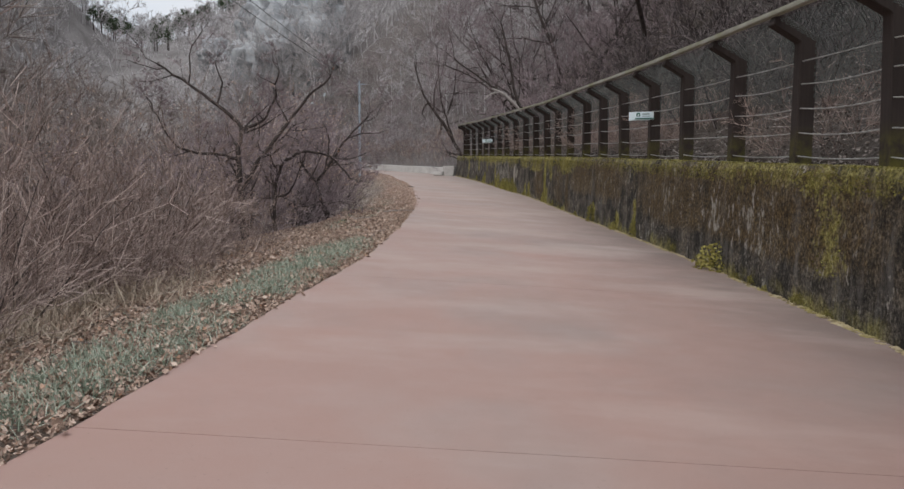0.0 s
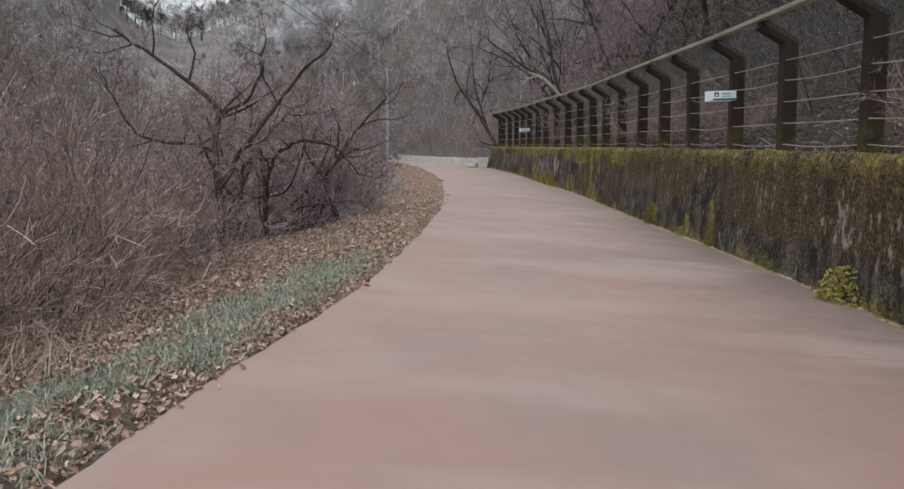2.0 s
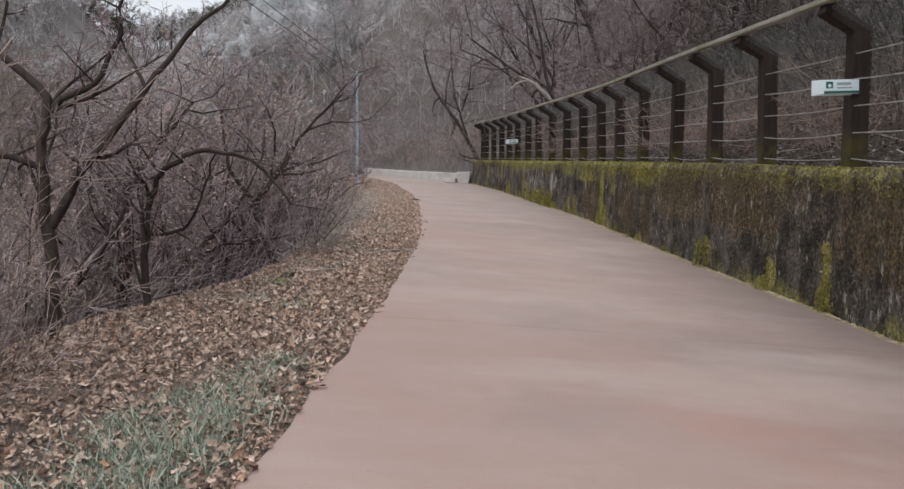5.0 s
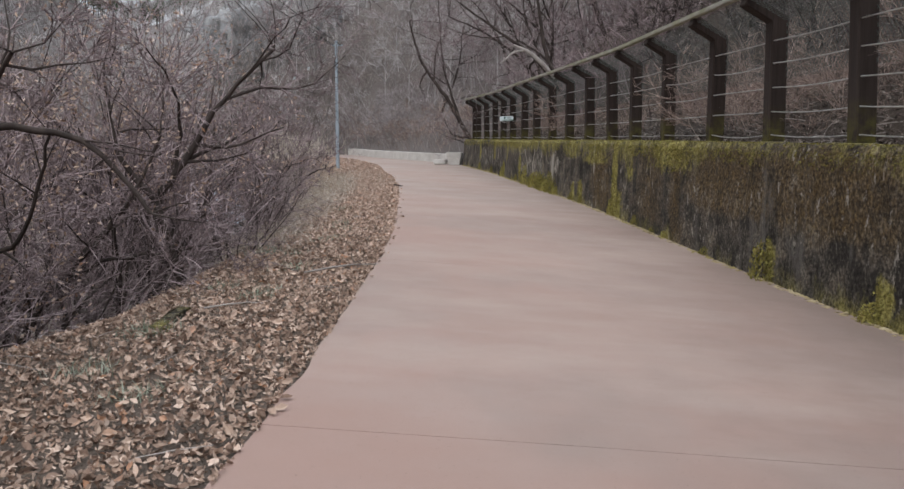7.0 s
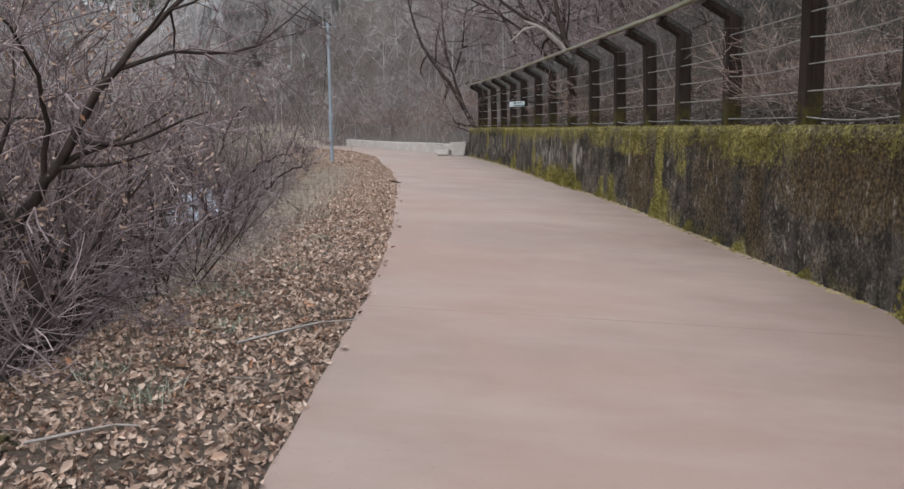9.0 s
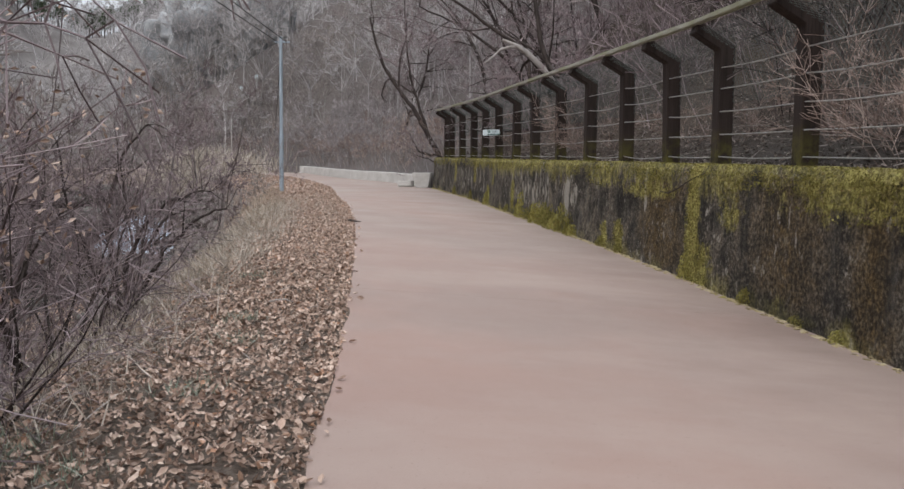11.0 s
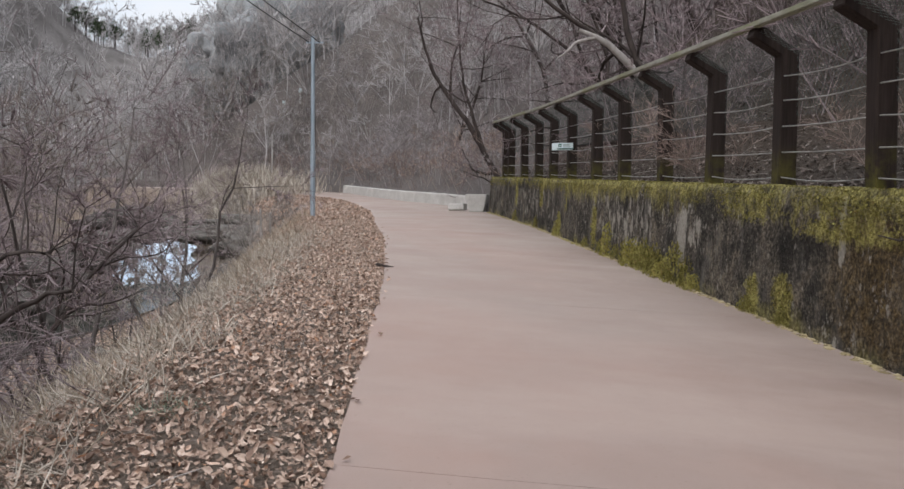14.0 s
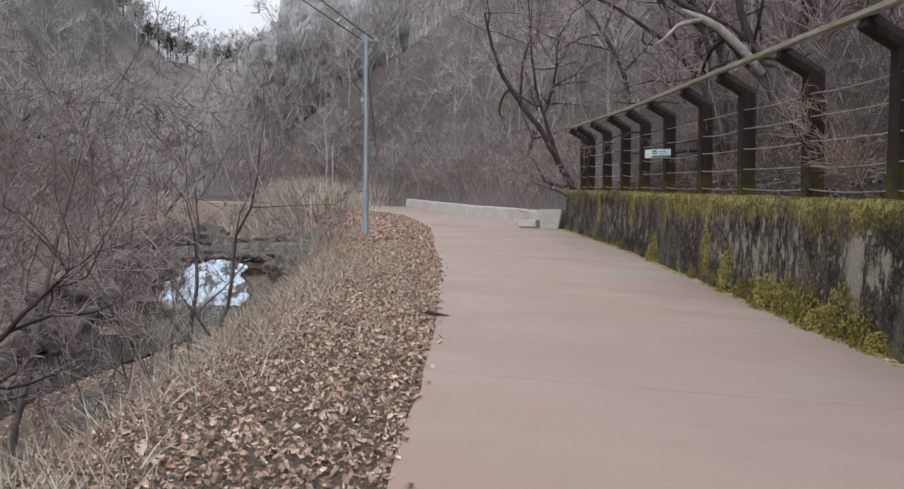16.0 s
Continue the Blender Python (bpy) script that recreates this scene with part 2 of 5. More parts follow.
def make_post():
    m = Mat("stained_timber", 0.85, 0, 0.2)
    g = m.noise(1.0, 6, 0.7, (30, 30, 1.5))
    c = m.ramp(g, (0.3, (0.014, 0.010, 0.009)), (0.7, (0.046, 0.033, 0.029)))
    c = m.mix(m.span(m.own(), 0, 1, 0, 0.5), c, (0.045, 0.037, 0.034))
    low = m.math("MULTIPLY", m.span(m.attr("height"), 0.0, 0.45, 1, 0), m.span(m.noise(6, 5, 0.7), 0.38, 0.6))
    c = m.mix(m.math("MULTIPLY", low, 0.8), c, (0.12, 0.11, 0.025))
    return m.color(c).bump(g, 0.5, 0.006).m


def make_rail():
    m = Mat("weathered_rail", 0.8, 0, 0.3)
    g = m.noise(1.0, 6, 0.7, (25, 2, 25))
    c = m.ramp(g, (0.3, (0.22, 0.22, 0.19)), (0.7, (0.46, 0.45, 0.40)))
    c = m.mix(m.span(m.noise(1.2, 4), 0.45, 0.65, 0, 0.6), c, (0.20, 0.215, 0.09))
    return m.color(c).bump(g, 0.4, 0.005).m


def make_water():
    m = Mat("stream_water", 0.06, 0, 0.5)
    n = m.noise(3.5, 4, 0.6)
    return m.color(m.mix(m.span(n, 0.3, 0.7), (0.02, 0.024, 0.02), (0.05, 0.055, 0.045))).bump(n, 0.35, 0.05).m


def make_ice():
    m = Mat("white_water_and_ice", 0.45, 0, 0.5)
    n = m.noise(2.4, 6, 0.7, (2, 2, 0.5))
    gap = m.span(m.noise(1.9, 5, 0.7, (1, 1, 0.6)), 0.52, 0.57)
    c = m.mix(gap, m.ramp(n, (0.3, (0.30, 0.41, 0.54)), (0.6, (0.62, 0.74, 0.88))), (0.07, 0.065, 0.058))
    return m.color(c).bump(n, 0.7, 0.05).m


def make_metal(name, a, b, rough=0.45, metal=0.6):
    m = Mat(name, rough, metal, 0.4)
    n = m.noise(1.0, 5, 0.6, (12, 12, 2))
    return m.color(m.mix(m.span(n, 0.35, 0.7), a, b)).bump(n, 0.1, 0.002).m


def make_paint(name, c, rough=0.5):
    m = Mat(name, rough, 0, 0.4)
    return m.color(m.mix(m.span(m.noise(14, 5, 0.7), 0.5, 0.75, 0, 0.35), c, tuple(v * 0.7 for v in c))).m


WOOD_FLOOR = make_ground("wood_floor", 0.72, 0.65)
# earth behind the fence: damp soil with the slope's shade in its colour
GUTTER, DAMP_SHADED_EARTH, LEAF_MOULD = make_gutter(), make_ground("damp_shaded_earth", 0.36), make_ground("leaf_mould", 0.72)
MOSS_BRIGHT = make_moss("bright_moss", 1.15)
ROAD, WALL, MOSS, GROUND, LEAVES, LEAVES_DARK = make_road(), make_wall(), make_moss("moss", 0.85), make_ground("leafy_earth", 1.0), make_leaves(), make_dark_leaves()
BARK = make_bark("dark_bark", (0.022, 0.018, 0.017), (0.085, 0.068, 0.062))
BARK_PALE = make_bark("grey_bark", (0.06, 0.052, 0.05), (0.17, 0.15, 0.142))
DEADWOOD = make_bark("bleached_wood", (0.22, 0.20, 0.19), (0.46, 0.43, 0.41))
TWIG = make_twigs("grey_purple_twigs", (0.098, 0.076, 0.08), (0.25, 0.2, 0.208), (0.44, 0.365, 0.375))
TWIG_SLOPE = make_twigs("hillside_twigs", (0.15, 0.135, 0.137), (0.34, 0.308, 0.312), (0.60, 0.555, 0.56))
TWIG_RED = make_twigs("red_brown_twigs", (0.115, 0.081, 0.071), (0.315, 0.238, 0.209), (0.59, 0.485, 0.435))
# darker copy of the twigs, carrying the shade of the slope behind the fence
TWIG_SHADED = make_twigs("shaded_twigs", (0.030, 0.024, 0.024), (0.080, 0.066, 0.066), (0.28, 0.24, 0.235))
# haze put into the colour: far twigs paler and greyer than near ones
TWIG_HAZE = make_twigs("hazed_twigs", (0.24, 0.226, 0.226), (0.45, 0.43, 0.432), (0.64, 0.62, 0.622))
TWIG_VALE = make_twigs("valley_twigs", (0.115, 0.095, 0.087), (0.225, 0.19, 0.175), (0.39, 0.34, 0.31))
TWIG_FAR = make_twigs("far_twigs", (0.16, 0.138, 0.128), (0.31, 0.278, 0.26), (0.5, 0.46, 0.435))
STRAW = make_blades("dry_grass", (0.20, 0.155, 0.115), (0.38, 0.31, 0.24), (0.55, 0.47, 0.38))
BLEACHED = make_blades("bleached_grass", (0.25, 0.218, 0.18), (0.46, 0.405, 0.35), (0.66, 0.605, 0.53))
GRASS = make_blades("frosted_grass", (0.15, 0.195, 0.14), (0.30, 0.35, 0.275), (0.50, 0.53, 0.45))
NEEDLE = make_blades("pine_needles", (0.03, 0.05, 0.028), (0.06, 0.09, 0.045), (0.10, 0.125, 0.07))
SLOPE_ROCK = make_stone("mountain_slope", (0.125, 0.114, 0.11), (0.27, 0.255, 0.25), 0.12)
STONE = make_stone("stream_stone", (0.055, 0.051, 0.047), (0.21, 0.195, 0.178))
CLIFF = make_stone("cliff_rock", (0.20, 0.207, 0.218), (0.50, 0.52, 0.535), 0.25)
CONCRETE = make_stone("pale_concrete", (0.50, 0.49, 0.47), (0.68, 0.67, 0.65), 1.6)
POST, RAIL, WATER, ICE = make_post(), make_rail(), make_water(), make_ice()
STEEL = make_metal("galvanised_steel", (0.30, 0.37, 0.44), (0.46, 0.53, 0.60), 0.5, 0.35)
WIRE = make_metal("wire", (0.30, 0.30, 0.29), (0.48, 0.47, 0.45), 0.5, 0.5)
NET = make_metal("net_wire", (0.06, 0.075, 0.07), (0.12, 0.14, 0.13), 0.6, 0.4)
CABLE = make_paint("black_cable", (0.02, 0.02, 0.02))
SIGN_WHITE, SIGN_GREEN, SIGN_GREY = make_paint("sign_white", (0.68, 0.78, 0.82)), make_paint("sign_green", (0.015, 0.11, 0.085)), make_paint("sign_grey", (0.3, 0.38, 0.4))


# ---- helpers for meshes ----
def mesh_of(name, verts, faces, material, attrs=None, smooth=False):
    """A mesh from numpy arrays; faces all have the same number of corners."""
    verts, faces = np.asarray(verts, np.float32), np.asarray(faces, np.int32)
    me = bpy.data.meshes.new(name)
    k = faces.shape[1]
    me.vertices.add(len(verts))
    me.vertices.foreach_set("co", verts.ravel())
    me.loops.add(faces.size)
    me.loops.foreach_set("vertex_index", faces.ravel())
    me.polygons.add(len(faces))
    me.polygons.foreach_set("loop_start", np.arange(0, faces.size, k, dtype=np.int32))
    me.polygons.foreach_set("use_smooth", np.full(len(faces), smooth))
    for key, val in (attrs or {}).items():
        me.attributes.new(key, "FLOAT", "POINT").data.foreach_set("value", np.asarray(val, np.float32))
    me.update(calc_edges=True)
    me.materials.append(material)
    return me


def part(name, me, parent=None, label=""):
    ob = new(name, me)
    if parent is not None:
        ob.parent = parent
    return tagged(ob, label) if label else ob


def bm_mesh(name, bm, material):
    me = bpy.data.meshes.new(name)
    bm.to_mesh(me)
    bm.free()
    me.materials.append(material)
    return me


def box(sx, sy, sz, bevel=0.01, at=(0, 0, 0)):
    bm = bmesh.new()
    bmesh.ops.create_cube(bm, size=1, matrix=Matrix.Translation(at) @ Matrix.Diagonal((sx, sy, sz, 1)))
    if bevel:
        bmesh.ops.bevel(bm, geom=bm.edges[:], offset=bevel, segments=2, affect="EDGES")
    return bm


def tubes(segs, sides):
    """Open tapered tubes; segs has rows of start, end, first and last radius."""
    s = np.asarray(segs, float).reshape(-1, 8)
    p, q, r0, r1 = s[:, :3], s[:, 3:6], s[:, 6], s[:, 7]
    d = q - p
    d /= np.linalg.norm(d, axis=1, keepdims=True) + 1e-9
    ref = np.where(np.abs(d[:, 2:3]) > 0.9, [[1.0, 0, 0]], [[0, 0, 1.0]])
    u = np.cross(d, ref)
    u /= np.linalg.norm(u, axis=1, keepdims=True) + 1e-9
    w = np.cross(d, u)
    a = np.arange(sides) * 2 * np.pi / sides
    ring = u[:, None] * np.cos(a)[None, :, None] + w[:, None] * np.sin(a)[None, :, None]
    v = np.concatenate([p[:, None] + ring * r0[:, None, None], q[:, None] + ring * r1[:, None, None]], 1)
    base = np.arange(len(s))[:, None] * 2 * sides
    i, j = np.arange(sides), (np.arange(sides) + 1) % sides
    f = np.stack([base + i, base + j, base + sides + j, base + sides + i], -1).reshape(-1, 4)
    return v.reshape(-1, 3), f


def path_tubes(paths, sides):
    """Welded tapered tubes along paths, each a pair of points and radii."""
    groups = {}
    for pts, radii in paths:
        groups.setdefault(len(pts), []).append((pts, radii))
    vs, fs, count = [], [], 0
    a = np.arange(sides) * 2 * np.pi / sides
    for n, some in groups.items():
        p, r = np.array([s[0] for s in some], float), np.array([s[1] for s in some], float)
        t = np.gradient(p, axis=1)
        t /= np.linalg.norm(t, axis=2, keepdims=True) + 1e-9
        ref = np.where(np.abs(t[:, :1, 2:3]).mean(1, keepdims=True) > 0.85, [[[1.0, 0, 0]]], [[[0, 0, 1.0]]])
        u = np.cross(t, np.broadcast_to(ref, t.shape))
        u /= np.linalg.norm(u, axis=2, keepdims=True) + 1e-9
        w = np.cross(t, u)
        ring = u[:, :, None] * np.cos(a)[:, None] + w[:, :, None] * np.sin(a)[:, None]
        vs.append((p[:, :, None] + ring * r[:, :, None, None]).reshape(-1, 3))
        m = len(some)
        base = count + (np.arange(m)[:, None] * n + np.arange(n - 1)[None])[..., None] * sides
        i, j = np.arange(sides), (np.arange(sides) + 1) % sides
        fs.append(np.stack([base + i, base + j, base + sides + j, base + sides + i], -1).reshape(-1, 4))
        count += m * n * sides
    return np.concatenate(vs), np.concatenate(fs)


def strew(verts, faces, places, turns, sizes):
    """Joined copies of one small mesh, each with its own three turns."""
    e = np.asarray(turns)
    (ca, cb, cc), (sa, sb, sc) = np.cos(e).T, np.sin(e).T
    m = np.stack([np.stack([cc * cb, cc * sb * sa - sc * ca, cc * sb * ca + sc * sa], -1), np.stack([sc * cb, sc * sb * sa + cc * ca, sc * sb * ca - cc * sa], -1), np.stack([-sb, cb * sa, cb * ca], -1)], 1)
    v = np.einsum("nij,kj->nki", m, np.asarray(verts, float)) * np.asarray(sizes)[:, None, None] + np.asarray(places)[:, None]
    f = np.asarray(faces)[None] + (np.arange(len(places)) * len(verts))[:, None, None]
    return v.reshape(-1, 3), f.reshape(-1, np.asarray(faces).shape[1])


def scatter(verts, faces, places, turns, sizes):
    """Copies of one small mesh at many places, joined."""
    n = len(places)
    c, s = np.cos(turns)[:, None], np.sin(turns)[:, None]
    v = np.asarray(verts, float)[None] * np.asarray(sizes, float).reshape(n, 1, -1)
    out = np.stack([v[..., 0] * c - v[..., 1] * s, v[..., 0] * s + v[..., 1] * c, v[..., 2]], -1) + np.asarray(places)[:, None]
    f = np.asarray(faces)[None] + (np.arange(n) * len(verts))[:, None, None]
    return out.reshape(-1, 3), f.reshape(-1, np.asarray(faces).shape[1])


def merge(*meshes):
    vs, fs, n = [], [], 0
    for v, f in meshes:
        vs.append(v)
        fs.append(np.asarray(f) + n)
        n += len(v)
    return np.concatenate(vs), np.concatenate(fs)


# ---- the lie of the land ----
SLOPE = 0.033
LEFT = ((-30, -2.3), (3.6, -2.03), (5.3, -1.89), (7.9, -1.72), (11.1, -1.45), (15, -1.425), (17.5, -1.45), (20.7, -1.55), (23, -1.66), (26.5, -1.95),
        (28.5, -2.12), (32, -2.45), (34, -2.68), (38.5, -3.25), (43, -4.05), (46, -4.5), (49, -5.0), (55, -6.5), (59, -7.7), (64, -10.3), (70, -14.5), (76, -21), (82, -28))
POSTS = ((-30, 4.6), (8.4, 3.87), (12.8, 3.65), (17.4, 3.37), (19.7, 3.19), (21.7, 3.0), (23.7, 2.83), (26.1, 2.65), (28.2, 2.47), (29.8, 2.27), (31.5, 2.03),
         (33.4, 1.77), (35.4, 1.47), (37.6, 1.17), (39.5, 0.9), (41.8, 0.59), (43.8, 0.29), (45.3, 0.02), (47.1, -0.31), (49.0, -0.67), (51, -1.05))
CURB = ((50.0, -1.45), (52.4, -2.2), (54.4, -2.8), (56.3, -3.6), (59.0, -5.1), (64, -7.1), (70.5, -9.4), (74, -13.0), (79, -20), (82, -26))
WALL_END = 50.0


def at(table, y):
    return np.interp(y, [a for a, _ in table], [b for _, b in table])


def x_left(y):
    y = np.asarray(y, float)
    return at(LEFT, y) - np.maximum(y - 82, 0) * 0.42


def x_right(y):
    """The face of the wall, then of the kerb, then the foot of the hill."""
    y = np.asarray(y, float)
    return np.where(y < WALL_END, at(POSTS, y) - 0.42, at(CURB, y)) - np.maximum(y - 82, 0) * 0.42


def level(y):
    y = np.asarray(y, float)
    return SLOPE * y - 0.03


def drop(y):
    """How far the road falls from its left edge to the wall."""
    return np.interp(y, [0, 14, 20, 27, 32, 35, 50, 60], [0.28, 0.28, 0.305, 0.27, 0.2, 0.17, 0.03, 0.0])


def wall_top(y):
    return level(y) + np.interp(y, [0, 25, 50], [1.19, 1.18, 1.09])


def soft(x, a, b):
    t = np.clip((np.asarray(x, float) - a) / (b - a), 0, 1)
    return t * t * (3 - 2 * t)


def ripple(x, y):
    return 0.6 * np.sin(x * 0.31 + y * 0.17) + 0.4 * np.sin(x * 0.13 - y * 0.29 + 1.3) + 0.3 * np.sin(x * 0.71 + 0.53 * y)


def stream_z(y):
    return np.interp(y, [-30, 20, 50, 54.0, 56.5, 60, 90, 300], [-3.2, -2.2, -1.65, -1.55, -0.3, -0.1, 1.2, 9])


def bank_z(d, y, x):
    """Height at d metres to the left of the road's edge."""
    z = level(y)
    flat = np.interp(y, [0, 9, 13.5, 15.5, 18, 24, 34, 42, 60], [1.5, 1.7, 2.4, 2.2, 1.35, 1.25, 1.5, 1.8, 1.6])
    bed = stream_z(y)
    out = z - 0.012 + 0.05 * soft(d, 0.0, 0.4) - 0.08 * np.minimum(d, flat)
    run = np.interp(y, [0, 30, 50], [5.0, 4.2, 4.0])
    out = out + (bed - 0.25 - out) * soft(d, flat, flat + run)
    far = flat + run + 8.0 - 5.0 * soft(y, 90, 130)
    up = np.maximum(d - far, 0)
    out = out + np.where(up > 0, np.minimum(up, 120) * (0.34 + 0.72 * soft(up, 3, 24)) + ripple(x, y) * soft(up, 0, 10) * 1.5, 0)
    return out


def hill_z(d, y, x):
    """Height at d metres behind the wall's or kerb's face."""
    y = np.asarray(y, float)
    foot = np.where(y < WALL_END, wall_top(y) - 0.03, level(y) + 0.42)
    near = 0.95 - 0.25 * soft(y, 48, 62)
    steep = near - 0.42 * soft(y, 90, 150) * (1 - soft(d, 35, 80))
    u = np.maximum(d - 0.75, 0)
    return foot + u * steep * (0.5 + 0.5 * soft(u, 0, 4)) + ripple(x, y) * soft(u, 1, 12) * (0.5 + soft(u, 10, 60) * 2.0)


def ground_z(x, y):
    x, y = np.asarray(x, float), np.asarray(y, float)
    dl, dr = x_left(y) - x, x - x_right(y)
    z = np.where(dl >= 0, bank_z(np.maximum(dl, 0), y, x), np.where(dr > 0, hill_z(np.maximum(dr, 0), y, x), level(y) - 0.3))
    return z + soft(y, 105, 250) * 25.0 + soft(y, 240, 450) * 24.0 + 21.0 * np.exp(-((x + 104) / 17) ** 2 - ((y - 195) / 40) ** 2)


rows_y = np.concatenate([np.arange(-24, 76, 0.5), np.arange(76, 130, 2.0), np.arange(130, 320, 6.0), np.arange(320, 520, 14.0), [540, 700]])
off_l = np.array([0, .12, .3, .55, .8, 1.1, 1.4, 1.7, 2.0, 2.4, 2.8, 3.2, 3.7, 4.2, 4.8, 5.4, 6.1, 7, 8, 9, 10, 11, 12.2, 13.5, 15, 17, 19, 22, 25, 29, 34, 40, 47, 56, 67, 80, 100, 150, 260, 500])
off_r = np.array([0.3, .45, .65, .9, 1.2, 1.6, 2, 2.5, 3, 3.6, 4.3, 5.1, 6, 7, 8.2, 9.6, 11.2, 13, 15, 17.5, 20.5, 24, 28, 33, 39, 46, 54, 64, 76, 92, 115, 160, 260, 500])
grid_x, grid_z = [], []
for y in rows_y:
    xl, xr = float(x_left(y)), float(x_right(y))
    xs_l, xs_r = xl - off_l[::-1], xr + off_r
    zl, zr = ground_z(xs_l - 1e-4, np.full(len(xs_l), y)), ground_z(xs_r, np.full(len(xs_r), y))
    mid = np.array([xl + 0.14, xr + 0.28])
    zm = np.array([level(y) - 0.03, level(y) - 0.35])
    if y > 82:
        zm = np.array([zl[-1], zr[0]])
    grid_x.append(np.concatenate([xs_l, mid, xs_r]))
    grid_z.append(np.concatenate([zl, zm, zr]))
grid_x, grid_z = np.array(grid_x), np.array(grid_z)
nr, nc = grid_x.shape
rough = np.array([[noise.noise((x * 1.7, y * 1.7, 0)) * 0.06 + noise.noise((x * 0.4, y * 0.4, 3)) * 0.12 for x in row] for row, y in zip(grid_x, rows_y)])
away = np.clip(np.concatenate([(off_l[::-1] - 2.6) / 3, [0, 0], off_r - 0.6]), 0, 1)[None]
grid_z = grid_z + rough * away
gv = np.stack([grid_x, np.repeat(rows_y[:, None], nc, 1), grid_z], -1).reshape(-1, 3)
ii = (np.arange(nr - 1)[:, None] * nc + np.arange(nc - 1)[None]).ravel()
gf = np.stack([ii, ii + 1, ii + nc + 1, ii + nc], -1)
ground_mesh = mesh_of("ground", gv, gf, GROUND, smooth=True)
ground_mesh.materials.append(DAMP_SHADED_EARTH)
ground_mesh.materials.append(SLOPE_ROCK)
ground_mesh.materials.append(LEAF_MOULD)
ground_mesh.materials.append(WOOD_FLOOR)
cols = np.arange(nc - 1)[None]
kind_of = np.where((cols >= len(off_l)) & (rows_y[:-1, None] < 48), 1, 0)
kind_of = np.where((cols > len(off_l) - 20) & (cols < len(off_l)) & (rows_y[:-1, None] < 48), 3, kind_of)
kind_of = np.where((cols >= len(off_l)) & (rows_y[:-1, None] >= 48), 4, kind_of)
kind_of = np.where((rows_y[:-1, None] > 112) & (cols >= 0), 2, kind_of)
ground_mesh.polygons.foreach_set("material_index", kind_of.astype(np.int32).ravel())
tagged(new("ground", ground_mesh), "brown leaf-covered earth of a wooded valley", "ground", kind="structure")

# ---- the road ----
JOINT0, SLAB = 4.15, 5.36
road = tagged(new("road"), "reddish coated concrete road of cast slabs", "road", kind="structure")


def slab_mesh(y0, y1):
    ys, us = np.arange(y0 + 0.003, y1, 0.2), np.linspace(0, 1, 13)
    ys = np.append(ys, y1 - 0.003)
    v, side = [], []
    for y in ys:
        xl = float(x_left(y)) + 0.05 * noise.noise((0, y * 1.3, 7)) + 0.02 * noise.noise((0, y * 6, 7))
        xr = float(x_right(y)) + 0.05
        for u in us:
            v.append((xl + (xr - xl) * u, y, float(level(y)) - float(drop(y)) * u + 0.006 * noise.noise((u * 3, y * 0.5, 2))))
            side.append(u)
    n, k = len(ys), len(us)
    f = [(a * k + b, a * k + b + 1, a * k + k + b + 1, a * k + k + b) for a in range(n - 1) for b in range(k - 1)]
    top = len(v)
    edge = [a * k for a in range(n)] + [(n - 1) * k + b for b in range(1, k)] + [a * k + k - 1 for a in range(n - 2, -1, -1)] + [b for b in range(k - 2, 0, -1)]
    for i in edge:
        v.append((v[i][0], v[i][1], v[i][2] - 0.14))
        side.append(side[i])
    m = len(edge)
    f += [(edge[i], edge[(i + 1) % m], top + (i + 1) % m, top + i) for i in range(m)]
    return mesh_of("slab", v, f, ROAD, {"side": side})


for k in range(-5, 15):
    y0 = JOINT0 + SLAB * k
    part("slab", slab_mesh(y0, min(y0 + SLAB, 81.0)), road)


# ---- the mossy retaining wall ----
# marks on its face: place along it, half width, lower and upper height as shares, strength
MARKS = {
    "moss": ((27.9, .26, 0, 1, .9), (27.6, .42, 0, .4, .7), (26.8, .5, .55, 1, .5), (24.5, 1.6, .72, 1, .6), (31.5, 1.5, .72, 1, .5), (30.6, .25, 0, .4, .8), (31.3, .2, 0, .35, .8), (34.9, 1.2, 0, .3, .8),
             (38, .2, .15, .65, .8), (41, .2, 0, .45, .9), (40.4, .15, .5, 1, .6), (16.85, .13, 0, .5, .95), (18.3, .2, .05, .3, .8), (20.6, .2, .1, .35, .7), (9, 1.2, .8, 1, .5),
             (8.7, .5, .3, .8, .5), (13, 1.2, .86, 1, .4), (29.5, 1.5, .68, 1, .55), (43, .3, .5, 1, .6), (46, .25, .4, 1, .6)),
    "pale": ((33.5, .2, .25, .75, .95), (33.0, .35, .45, .7, .6), (29.6, .06, .55, .95, .9), (35, 1, .45, .8, .4), (12.3, .3, .4, .7, .5), (14.5, 1, .5, .75, .3), (11, 1.5, .3, .7, .35),
             (16.9, .12, .4, .8, .45), (36.5, 3, .3, .85, .42), (44, 4, .3, .8, .36)),
    "rust": ((10.5, 2.5, .4, .95, .85), (14.5, 2, .4, .92, .7), (19.5, 1.5, .5, .95, .6), (24, .3, .1, .95, .5), (25.5, .8, .2, .9, .35), (29, .7, .15, .8, .6), (22, 1.5, .5, .95, .55)),
}


